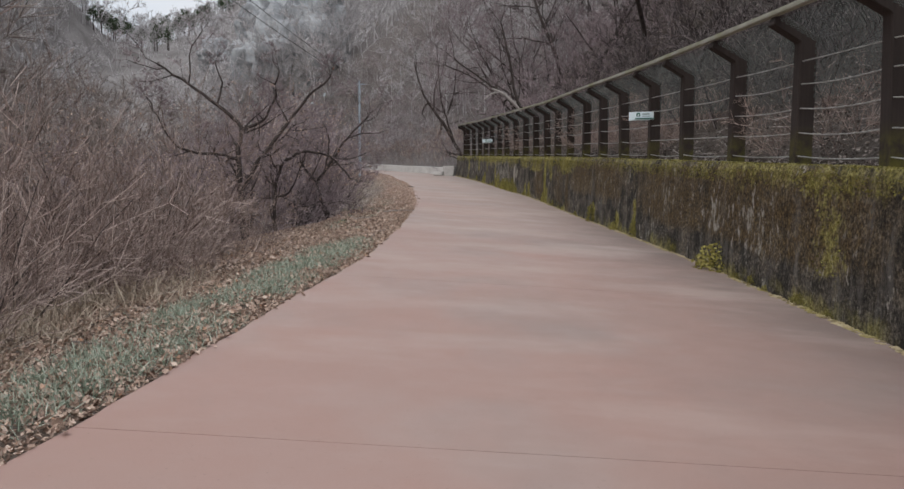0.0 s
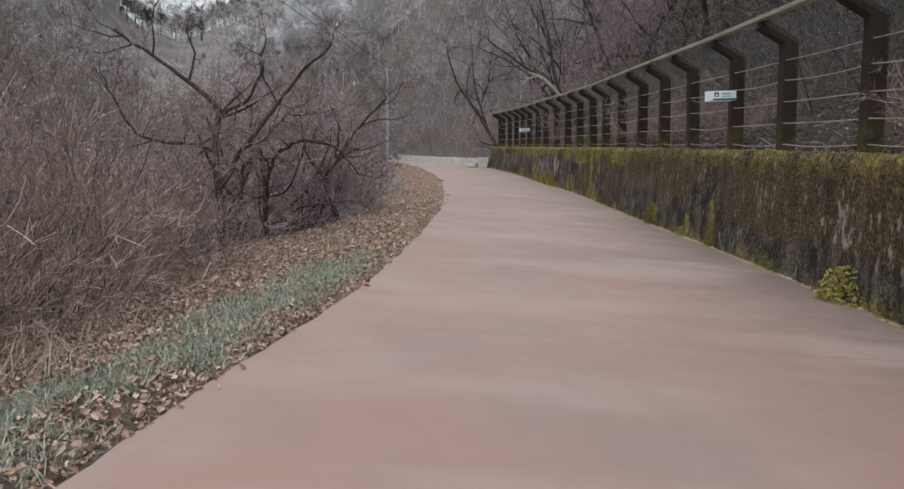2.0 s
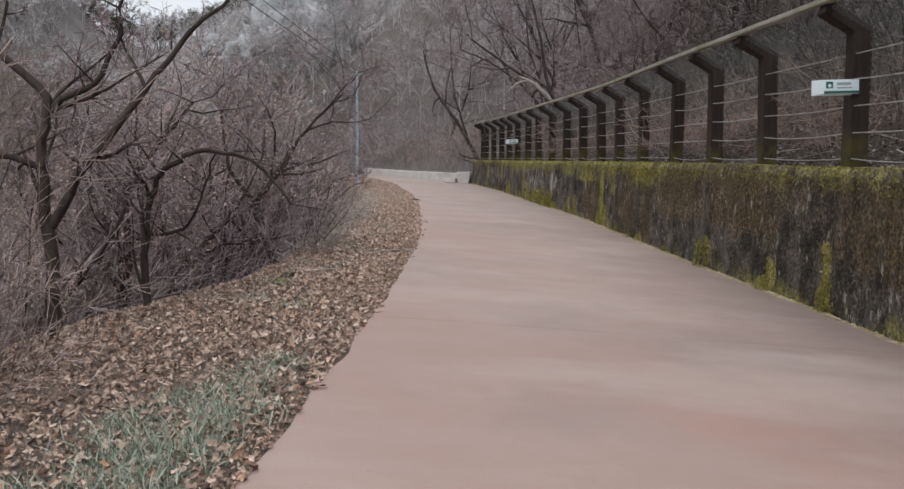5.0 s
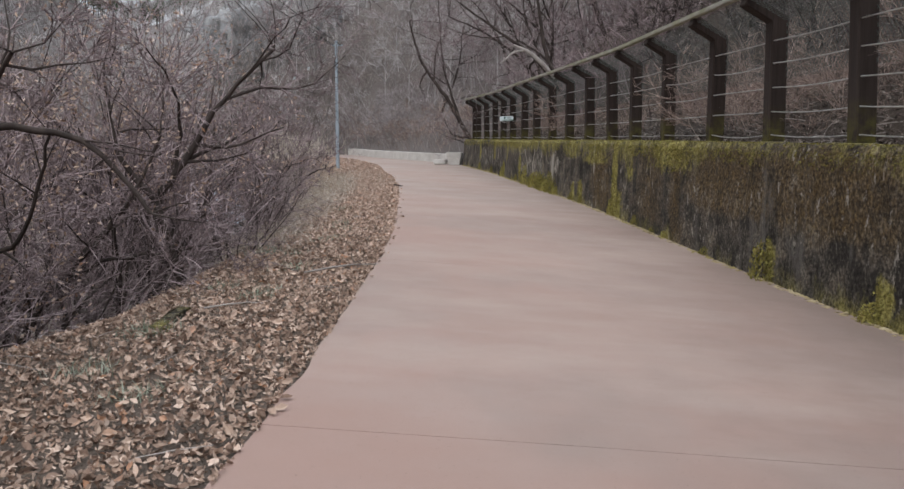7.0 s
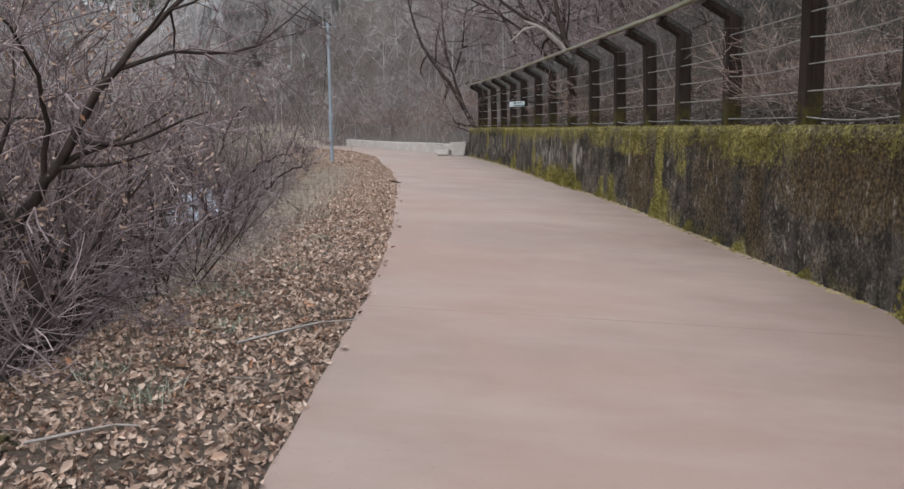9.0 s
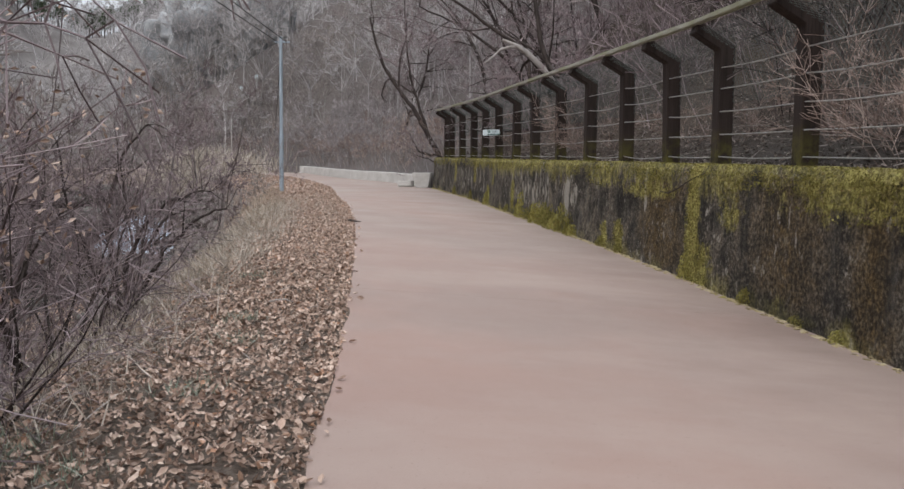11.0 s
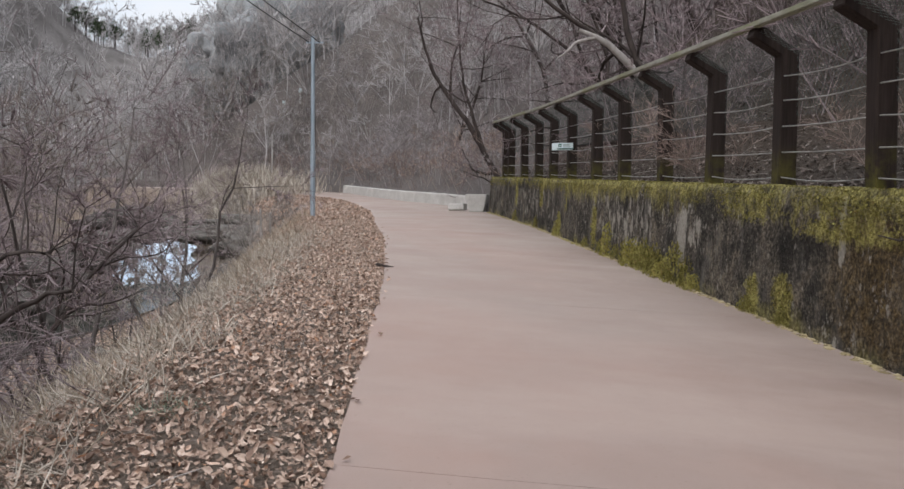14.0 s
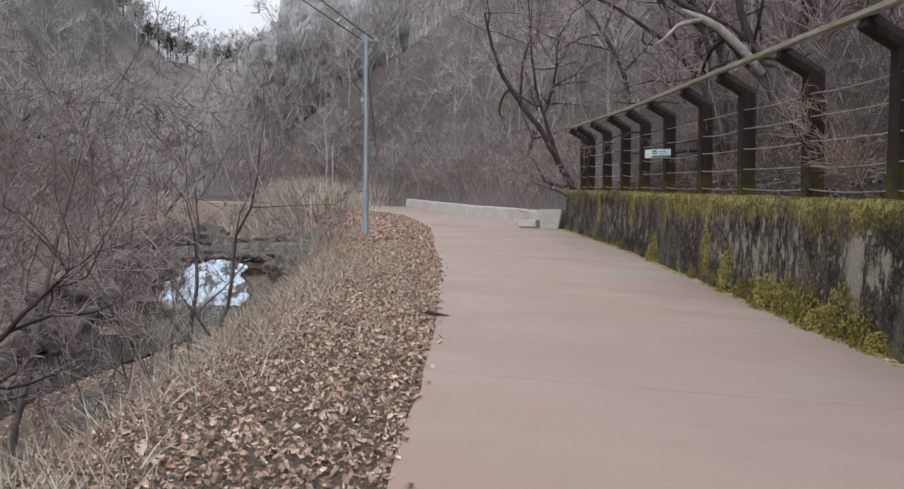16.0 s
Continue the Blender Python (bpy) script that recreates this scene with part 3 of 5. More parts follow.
def marks(kind, y, h):
    y, h = np.asarray(y, float), np.asarray(h, float)
    out = np.zeros(y.shape)
    for c, w, lo, hi, k in MARKS[kind]:
        out = np.maximum(out, k * np.exp(-((y - c) / w) ** 2) * soft(h, lo - 0.12, lo + 0.06) * (1 - soft(h, hi - 0.06, hi + 0.12)))
    return out


def wall_mesh():
    ys, hs = np.arange(-24, WALL_END + 0.01, 0.1), np.linspace(0, 1, 15)
    v, hh = [], []
    for y in ys:
        xf, zb, zt = float(at(POSTS, y)) - 0.42, float(level(y) - drop(y)) - 0.12, float(wall_top(y))
        for h in hs:
            b = 0.05 * (1 - h) + 0.018 * noise.noise((y * 1.1, h * 3, 0)) + 0.012 * noise.noise((y * 5, h * 9, 4))
            r = 0.035 * max(0, (h - 0.93) / 0.07) ** 2
            v.append((xf - b + r, y, zb + (zt - zb) * h + 0.02 * noise.noise((y * 2.3, 0, 9)) * h))
            hh.append(h)
        for dx, dz in ((0.16, 0.012), (0.34, 0.0), (0.34, -1.6)):
            v.append((xf + dx, y, zt + dz + 0.02 * noise.noise((y * 2.3, dx * 4, 9))))
            hh.append(1.1 if dz > -1 else 0.2)
    n, k = len(ys), len(hs) + 3
    f = [(a * k + b, a * k + k + b, a * k + k + b + 1, a * k + b + 1) for a in range(n - 1) for b in range(k - 1)]
    along = [p[1] for p in v]
    me = mesh_of("wall", v, f, WALL, {"height": hh, **{kind: marks(kind, along, hh) for kind in MARKS}}, smooth=True)
    bm = bmesh.new()
    bm.from_mesh(me)
    bm.verts.ensure_lookup_table()
    bm.faces.new([bm.verts[(n - 1) * k + b] for b in range(k)])
    bm.to_mesh(me)
    bm.free()
    return me


tagged(new("wall_mossy", wall_mesh()), "dark stained concrete retaining wall capped with yellow-green moss", "wall", kind="structure")

# ---- the fence on the wall ----
POST_Y = [8.4 - 2.15 * k for k in range(7, 0, -1)] + [8.4, 10.53, 12.76, 15.18, 17.35, 19.7, 21.7, 23.72, 26.09, 28.2, 29.82, 31.66, 33.62, 35.52, 37.72, 39.66, 41.88, 43.8, 45.35, 47.1, 48.95, 49.75]
fence = tagged(new("fence"), "timber post fence with wires, net and a cranked top", "fence")
POST_H, TIP_X, TIP_Z, HALF = 1.43, -0.40, 0.24, 0.1


def post_mesh():
    """An upright with its arm cranked over the road, cut from one square section."""
    v, hh = [], []
    for cx, cz, wx, tilt in ((0, -0.35, HALF, 0), (0, 0.3, HALF, 0), (0, 0.9, HALF, 0), (0.0, POST_H, HALF, 0.28), (TIP_X, POST_H + TIP_Z, HALF * 0.85, 0.5)):
        for sx, sy in ((-1, -1), (1, -1), (1, 1), (-1, 1)):
            v.append((cx + sx * wx * (1 if tilt < 0.4 else 0.35), sy * HALF * 0.95, cz + sx * tilt * wx * (1.0 if tilt < 0.4 else 1.8)))
            hh.append(cz)
    f = [(a * 4 + b, a * 4 + (b + 1) % 4, a * 4 + 4 + (b + 1) % 4, a * 4 + 4 + b) for a in range(4) for b in range(4)] + [(16, 17, 18, 19)]
    me = mesh_of("post", v, f, POST)
    bm = bmesh.new()
    bm.from_mesh(me)
    bmesh.ops.bevel(bm, geom=bm.edges[:], offset=0.012, segments=1, affect="EDGES")
    bm.to_mesh(me)
    bm.free()
    me.attributes.new("height", "FLOAT", "POINT").data.foreach_set("value", [p.co.z for p in me.vertices])
    return me


def post_place(y):
    dx = float(at(POSTS, y + 0.5) - at(POSTS, y - 0.5))
    return Vector((float(at(POSTS, y)), y, float(wall_top(y)))), -math.degrees(math.atan(dx))


post_data = post_mesh()
posts = []
for y in POST_Y:
    p, turn = post_place(y)
    ob = part("post", post_data, fence)
    ob.matrix_basis = pose(*p, random.uniform(-1, 1), random.uniform(-1, 1), turn * 1.0)
    posts.append(ob.matrix_basis.copy())


def strand(name, a, b, r, material, sag=0.0, sides=5, steps=6):
    pts = [Vector(a).lerp(Vector(b), k / steps) - Vector((0, 0, sag * 4 * (k / steps) * (1 - k / steps))) for k in range(steps + 1)]
    v, f = path_tubes([(np.array(pts), np.full(len(pts), r))], sides)
    return mesh_of(name, v, f, material, smooth=True)


for a, b in zip(posts, posts[1:]):
    for h in (0.09, 0.36, 0.64, 0.92, 1.18):
        part("fence_wire", strand("fence_wire", a @ Vector((-0.07, 0.09, h)), b @ Vector((-0.07, -0.09, h)), 0.0075, WIRE, random.uniform(0.0, 0.035)), fence)
    # the rail along the tips
    p, q = a @ Vector((TIP_X, 0, POST_H + TIP_Z + 0.05)), b @ Vector((TIP_X, 0, POST_H + TIP_Z + 0.05))
    bm = box(0.09, (q - p).length + 0.03, 0.065, 0.012)
    ob = part("top_rail", bm_mesh("top_rail", bm, RAIL), fence)
    ob.matrix_basis = Matrix.Translation((p + q) / 2) @ (q - p).to_track_quat("Y", "Z").to_matrix().to_4x4()
    # the net
    segs, n = [], max(4, int((q - p).length / 0.075))
    outline = ((TIP_X + 0.03, POST_H + TIP_Z - 0.02), (0.07, POST_H - 0.02), (0.08, 0.75))
    for (x0, z0), (x1, z1), cells in ((outline[0], outline[1], 7), (outline[1], outline[2], 8)):
        for k in range(-cells, n + 1):
            for way in (1, -1):
                lo, hi = (k, k + cells)
                t0, t1 = max(0, -lo) / cells, min(cells, n - lo) / cells
                if t1 <= t0:
                    continue
                ends = []
                for t in (t0, t1):
                    s = (lo + t * cells) / n
                    s = s if way > 0 else 1 - s
                    loc = Vector((x0 + (x1 - x0) * t, 0, z0 + (z1 - z0) * t))
                    ends.append((a @ loc).lerp(b @ loc, s))
                segs.append((*ends[0], *ends[1], 0.0022, 0.0022))
    v, f = tubes(segs, 3)
    part("net", mesh_of("net", v, f, NET), fence, "fine dark wire net")


def sign(y, dx, z):
    thing = tagged(new("trail_sign"), "small white and green metal sign wired to the fence", "sign", group="trail signs")
    ob = part("back_plate", bm_mesh("back_plate", box(0.40, 0.006, 0.16, 0.002), SIGN_WHITE), thing)
    ob.location = (-0.06, 0.012, -0.008)
    bm = box(0.42, 0.012, 0.15, 0.004)
    part("plate", bm_mesh("plate", bm, SIGN_WHITE), thing)
    for name, sx, sz, cx, cz, mat in (("emblem", 0.07, 0.07, -0.085, 0.02, SIGN_GREEN), ("band", 0.36, 0.025, 0.04, -0.055, SIGN_GREEN), ("lettering", 0.14, 0.03, 0.06, 0.03, SIGN_GREY), ("small_lettering", 0.15, 0.014, 0.065, -0.012, SIGN_GREY)):
        ob = part(name, bm_mesh(name, box(sx, 0.004, sz, 0.001), mat), thing)
        ob.location = (cx, -0.009, cz)
    ob = part("peak", bm_mesh("peak", box(0.03, 0.004, 0.03, 0.001), SIGN_WHITE), thing)
    ob.location, ob.rotation_euler = (-0.085, -0.013, 0.012), (0, radians(45), 0)
    thing.matrix_basis = pose(float(at(POSTS, y)) + dx, y - 0.13, z, 0, -1.0, -4)


sign(17.35, -0.24, 2.56)
sign(41.88, -0.2, 3.2)


# ---- kerb beyond the wall ----
def kerb_mesh(y0, y1, height):
    ys = np.arange(y0, y1 + 0.01, 0.5)
    v = []
    for i, y in enumerate(ys):
        x, z = float(at(CURB, y)), float(level(y))
        g = float(at(CURB, y + 0.5) - at(CURB, y - 0.5))
        nx, ny = 1 / math.hypot(1, g), -g / math.hypot(1, g)
        hgt = height + 0.012 * noise.noise((y * 2, 0, 1))
        for o, h in ((0.0, -0.2), (0.03, hgt - 0.03), (0.05, hgt), (0.24, hgt), (0.26, -0.2)):
            v.append((x + nx * o, y + ny * o, z + h))
    n = len(ys)
    f = [(a * 5 + b, a * 5 + 5 + b, a * 5 + 6 + b, a * 5 + b + 1) for a in range(n - 1) for b in range(4)]
    me = mesh_of("kerb", v, f, CONCRETE)
    bm = bmesh.new()
    bm.from_mesh(me)
    bm.verts.ensure_lookup_table()
    for a in (0, n - 1):
        bm.faces.new([bm.verts[a * 5 + b] for b in range(5)])
    bm.to_mesh(me)
    bm.free()
    return me


tagged(new("kerb", kerb_mesh(50.7, 71.0, 0.41)), "low pale concrete kerb wall along the bend", "kerb", kind="structure")
bm = box(0.72, 0.5, 0.58, 0.03)
for vert in bm.verts:
    if vert.co.z < 0.2:
        vert.co.x *= 0.66 if vert.co.z < 0 else 0.92
        vert.co.y *= 0.7 if vert.co.z < 0 else 0.92
ob = tagged(new("concrete_block", bm_mesh("concrete_block", bm, CONCRETE)), "pale concrete end block tapering to its foot", "concrete block")
ob.matrix_basis = pose(-1.72, 50.35, float(level(50.35)) + 0.24, 0, 0, -10)
bm = box(0.55, 0.35, 0.22, 0.02)
bmesh.ops.bevel(bm, geom=[e for e in bm.edges if e.calc_length() > 0.4], offset=0.02, segments=1, affect="EDGES")
ob = tagged(new("concrete_step", bm_mesh("concrete_step", bm, CONCRETE)), "low concrete slab set beside the end block", "concrete block")
ob.matrix_basis = pose(-2.36, 50.75, float(level(50.75)) + 0.1, 0, 0, -20)

# ---- light pole and its wires ----
pole = tagged(new("utility_pole"), "slim galvanised steel utility pole on the leafy verge", "pole")
PX, PY, PZ = -6.39, 47.0, float(ground_z(-6.39, 47.0))
v, f = tubes([(0, 0, -0.3, 0, 0, 1.9, 0.075, 0.072), (0, 0, 1.9, 0, 0, 6.55 - PZ, 0.062, 0.055)], 16)
part("shaft", mesh_of("shaft", v, f, STEEL, smooth=True), pole)
part("cap", bm_mesh("cap", box(0.12, 0.12, 0.05, 0.015, (0, 0, 6.57 - PZ)), STEEL), pole)
part("crossarm", bm_mesh("crossarm", box(0.5, 0.05, 0.05, 0.01, (0.05, 0, 6.42 - PZ)), STEEL), pole)
for lo, hi, r in ((0.78, 0.86, 0.085), (1.86, 1.92, 0.08)):
    part("band", mesh_of("band", *tubes([(0, 0, lo, 0, 0, hi, r, r)], 16), STEEL, smooth=True), pole)
pole.location = (PX, PY, PZ)
for k, (a, b, sag) in enumerate((((PX - 0.1, PY, 6.42), (-15.5, 20.0, 13.2), 0.5), ((PX + 0.2, PY, 6.42), (-15.0, 20.0, 13.6), 0.4), ((PX, PY, 6.3), (-14.5, 88, 5.5), 1.2))):
    tagged(new("overhead_cable", strand("overhead_cable", a, b, 0.016, CABLE, sag, 4, 24)), "thin black overhead cable slung from the pole", "cable", group="overhead cables")


# ---- bare trees ----
def limb(out, rng, p, d, length, r, depth, spread, lift, wander, forks, twig_r, fine):
    """One limb with its side limbs; appends (depth, points, radii)."""
    n = int(min(8, max(2 if fine > 1.5 else 1, length * fine)))
    step, p, d = length / n, np.array(p, float), np.array(d, float)
    pts, radii, kids = [p], [max(r, twig_r)], []
    for k in range(n):
        t = (k + 1) / n
        d = d + rng.normal(0, wander, 3) + np.array([0, 0, lift])
        d /= np.linalg.norm(d)
        p = p + d * step
        pts.append(p)
        radii.append(max(r * (1 - 0.78 * t), twig_r))
        if depth > 0 and t > 0.2:
            kids += [(p, d, t, radii[-1])] * rng.poisson(forks[depth - 1] * 3.0 / n)
    out.append((depth, np.array(pts), np.array(radii)))
    for q, e, t, rb in kids:
        side = rng.normal(0, 1, 3)
        side -= e * (side @ e)
        side /= np.linalg.norm(side) + 1e-9
        nd = e * (1 - spread * 0.6) + side * spread
        limb(out, rng, q, nd / np.linalg.norm(nd), length * rng.uniform(0.32, 0.68) * (1 - 0.35 * t), rb * rng.uniform(0.45, 0.72), depth - 1, spread, lift, wander, forks, twig_r, fine)


def bare(seed, stems, height, r, depth, spread=0.65, lift=0.04, wander=0.12, forks=(2.5, 2.0, 1.7), lean=0.3, twig_r=0.004, foot=0.12, fine=4.0):
    rng, out = np.random.default_rng(seed), []
    for k in range(stems):
        a = rng.uniform(0, 6.28)
        d = np.array([math.cos(a) * lean, math.sin(a) * lean, 1.0])
        d /= np.linalg.norm(d)
        s = foot * rng.uniform(0.2, 1)
        limb(out, rng, (math.cos(a) * s, math.sin(a) * s, -0.25), d, height * rng.uniform(0.75, 1.05), r * rng.uniform(0.7, 1.1), depth, spread, lift, wander, forks, twig_r, fine)
    return out


def shaped(seed, limbs, depth, spread, forks, twig_r=0.004, fine=4.0, wander=0.16, lift=0.03, reach=1.0):
    """A tree whose main limbs follow a few given bends and bear wild side limbs."""
    rng, out = np.random.default_rng(seed), []
    for bends, r0, r1 in limbs:
        b = np.array(bends, float)
        t = np.linspace(0, len(b) - 1, 4 * (len(b) - 1) + 1)
        pts = np.stack([np.interp(t, np.arange(len(b)), b[:, k]) for k in range(3)], -1)
        pts[1:-1] = (pts[:-2] + 2 * pts[1:-1] + pts[2:]) / 4
        pts += rng.normal(0, 0.012, pts.shape)
        radii = np.linspace(r0, r1, len(pts))
        out.append((depth + 1, pts, radii))
        length = np.linalg.norm(b[-1] - b[0]) * reach
        for k in range(2, len(pts)):
            d = pts[k] - pts[k - 1]
            d /= np.linalg.norm(d)
            for _ in range(rng.poisson(forks[depth] * 3.0 / len(pts)) + (2 if k == len(pts) - 1 else 0)):
                side = rng.normal(0, 1, 3)
                side /= np.linalg.norm(side)
                nd = d * 0.5 + side * spread + np.array([0, 0, 0.15])
                limb(out, rng, pts[k], nd / np.linalg.norm(nd), length * rng.uniform(0.25, 0.6), radii[k] * rng.uniform(0.4, 0.7), depth, spread, lift, wander, forks, twig_r, fine)
    return out


def tree_meshes(rows, wood, twigs, top):
    """Meshes for the parts of a tree: one for each stem, and the crown."""
    most = max(r[0] for r in rows)
    single = sum(r[0] == most for r in rows) < 3
    stems = [("branch" if r[0] < most else "trunk" if single else "stem", mesh_of("limb", *path_tubes([r[1:]], 7), wood, smooth=True)) for r in rows if r[0] >= top]
    return stems, mesh_of("crown", *path_tubes([r[1:] for r in rows if r[0] < top], 3), twigs)


def plant(name, meshes, x, y, turn=0, size=1.0, label="", category="tree", group=""):
    thing = tagged(new(name), label, category, group)
    for kind, me in meshes[0]:
        part(kind, me, thing)
    tagged(part("crown", meshes[1], thing), kind="stuff")
    thing.matrix_basis = pose(x, y, float(ground_z(x, y)), 0, 0, turn) @ Matrix.Scale(size, 4)
    return thing


SHRUBS = [tree_meshes(bare(s, 6, 2.5, 0.022, 2, 0.65, 0.05, 0.12, (3.6, 3.8), 0.55, 0.0026, 0.25, 4.0), BARK, TWIG, 2) for s in (1, 2, 3)]
SHRUBS_RED = [tree_meshes(bare(s, 11, 2.2, 0.0115, 2, 0.55, 0.05, 0.11, (2.4, 2.8), 0.55, 0.0026, 0.4, 3.0), BARK, TWIG_RED, 2) for s in (5, 6, 7)]
YOUNG = [tree_meshes(bare(s, 2, 4.4, 0.05, 3, 0.6, 0.04, 0.14, (3.2, 2.6, 2.2), 0.3, 0.0035, 0.15, 2.4), BARK_PALE, TWIG, 2) for s in (21, 22, 23)]
TALL = [tree_meshes(bare(s, 1, 8.5, 0.13, 3, 0.8, 0.03, 0.15, (3.2, 3.0, 3.4), 0.3, 0.006, 0.1, 2.0), BARK, TWIG, 2) for s in (31, 32, 33)]

# the two gnarled trees at the head of the bank
FORKED = tree_meshes(shaped(11, (
    (((0.03, 0, -0.3), (0.02, 0, 0.5), (0, 0, 1.0), (-0.07, 0, 1.48), (0.05, 0, 1.89), (-0.38, -0.05, 2.3), (-0.82, -0.1, 2.6), (-1.35, -0.1, 2.95)), 0.062, 0.016),
    (((0.02, 0, 0.9), (0.34, 0, 1.43), (0.72, 0.05, 1.89), (1.0, 0.1, 2.3), (1.5, 0.1, 2.75)), 0.042, 0.014),
    (((-0.02, 0, 1.36), (-0.3, -0.1, 1.47), (-0.82, -0.2, 1.5), (-1.0, -0.25, 1.58), (-1.25, -0.3, 1.96), (-1.44, -0.3, 2.4)), 0.028, 0.01),
    (((0.05, 0, 1.85), (0.38, 0.05, 2.03), (0.58, 0.1, 2.4), (0.62, 0.1, 2.85)), 0.03, 0.011),
    (((-0.38, -0.05, 2.3), (-0.3, 0, 2.65), (-0.42, 0.05, 3.0)), 0.02, 0.009)), 2, 0.75, (3.0, 3.0, 2.4), 0.003, 6.0, 0.2, 0.03, 0.6), BARK, TWIG, 2)
LEANING = tree_meshes(shaped(12, (
    (((0, 0, -0.3), (-0.06, 0, 0.7), (0.2, 0, 1.15), (0.66, 0.05, 1.65), (1.2, 0.1, 2.35), (1.5, 0.1, 3.0)), 0.05, 0.016),
    (((0.25, 0, 1.2), (0.8, 0.1, 1.55), (1.4, 0.2, 1.6), (2.0, 0.3, 1.7)), 0.03, 0.01)), 2, 0.75, (3.2, 3.0, 2.6), 0.0032, 6.0, 0.2, 0.03, 0.7), BARK, TWIG, 2)
STUB = tree_meshes(shaped(13, (
    (((0, 0, -0.3), (0.0, 0, 0.4), (0.02, 0, 0.95), (0.18, 0, 1.3)), 0.042, 0.026),
    (((0.18, 0, 1.3), (0.5, 0, 1.5), (1.0, 0.1, 1.45), (1.4, 0.1, 1.0)), 0.03, 0.012)), 2, 0.75, (2.6, 2.4, 2.4), 0.0032, 6.0, 0.2), BARK, TWIG, 2)
CROOKED = tree_meshes(shaped(14, (
    (((0, 0, -0.3), (-0.3, 0, 0.5), (-0.42, 0.1, 0.9), (-0.1, 0.1, 1.3), (0.35, 0.1, 2.0), (0.9, 0.2, 2.5)), 0.065, 0.016),
    (((-0.42, 0.1, 0.9), (-0.8, 0, 1.4), (-0.9, 0, 2.2)), 0.04, 0.015)), 2, 0.8, (3.4, 3.2, 3.0), 0.0032, 6.0, 0.2), BARK, TWIG, 2)
for meshes, x, y, turn, size in ((FORKED, -3.98, 14.65, 0, 1.0), (LEANING, -5.6, 16.9, 0, 0.9), (STUB, -3.75, 16.0, 0, 1.0), (CROOKED, -3.25, 19.45, 0, 0.9),
                                 (FORKED, -4.6, 17.6, 140, 0.95), (LEANING, -4.6, 18.9, 10, 0.8), (CROOKED, -4.6, 21.4, 200, 1.05), (LEANING, -6.0, 22.4, 20, 1.0), (FORKED, -5.8, 20.0, 250, 1.1), (CROOKED, -5.6, 25.0, 60, 0.9), (LEANING, -5.6, 24.2, 200, 0.85), (CROOKED, -4.5, 24.7, 90, 0.72), (FORKED, -6.5, 26.6, 200, 0.95), (CROOKED, -5.3, 30.2, 20, 0.72), (LEANING, -8.8, 30.6, 330, 1.1)):
    plant("bare_tree", meshes, x, y, turn, size, "gnarled bare tree with dark bark on the bank", "tree", "trees on the bank")
rng = np.random.default_rng(77)
for k, (x, y, turn, size) in enumerate((
        (-4.7, 18.5, 0, 0.95), (-4.3, 20.4, 80, 0.9), (-4.3, 22.6, 200, 0.95), (-5.2, 19.2, 130, 1.05), (-5.4, 24.4, 30, 1.05), (-5.0, 21.8, 60, 1.1), (-5.2, 16.4, 20, 0.95), (-5.9, 17.8, 210, 1.1),
        (-6.6, 19.5, 110, 1.2), (-3.45, 21.6, 310, 0.55), (-5.7, 27.0, 290, 0.9), (-6.6, 22.4, 170, 1.1), (-6.4, 25.4, 240, 1.1), (-4.5, 27.0, 10, 0.45), (-3.95, 24.0, 50, 0.75), (-4.5, 25.2, 140, 0.85), (-7.0, 29.4, 220, 0.7), (-8.2, 28.0, 260, 1.0))):
    plant("bare_shrub", SHRUBS[k % 3], x, y, turn, size, "dense bare shrub with grey-purple twigs on the bank", "shrub", "shrubs on the bank")
SEEDED = bare(4, 6, 2.9, 0.028, 2, 0.6, 0.06, 0.12, (3.6, 3.4), 0.45, 0.0035, 0.25, 3.2)
tips = np.array([r[1][-1] for r in SEEDED if r[0] == 0 and r[1][-1][2] > 1.5])
tips = np.repeat(tips, 3, 0) + rng.normal(0, 0.06, (3 * len(tips), 3))
pod_v, pod_f = strew([(0, -0.5, 0), (-0.22, 0, 0.1), (0, 0.5, 0), (0.22, 0, 0.1)], [(0, 2, 1), (0, 3, 2)], tips, rng.uniform(-3.1, 3.1, (len(tips), 3)), rng.uniform(0.03, 0.06, len(tips)))
PODS, SEEDED_MESH = mesh_of("seed_cluster", pod_v, pod_f, LEAVES), tree_meshes(SEEDED, BARK, TWIG, 2)
for x, y, turn, size in ((-4.5, 20.2, 0, 1.05), (-4.7, 19.3, 130, 1.05), (-4.9, 22.6, 220, 1.25), (-5.9, 16.4, 60, 1.0), (-6.2, 14.4, 170, 1.05), (-5.9, 18.4, 300, 1.2), (-6.6, 12.8, 20, 1.0)):
    thing = plant("seeded_shrub", SEEDED_MESH, x, y, turn, size, "tall bare shrub still holding dry tan seed heads", "shrub", "seeded shrubs")
    tagged(part("seed_cluster", PODS, thing, "dry tan seed heads"), kind="stuff")
for k in range(38):
    y = 3.5 + 0.272 * k + rng.uniform(-0.4, 0.4)
    x = float(x_left(y)) - 2.0 - 0.07 * y - 2.8 * rng.random()
    plant("red_shrub", SHRUBS_RED[k % 3], x, y, 77 * k, 0.62 + 0.45 * rng.random(), "thicket of thin red-brown leafless stems", "shrub", "red-stemmed shrubs")
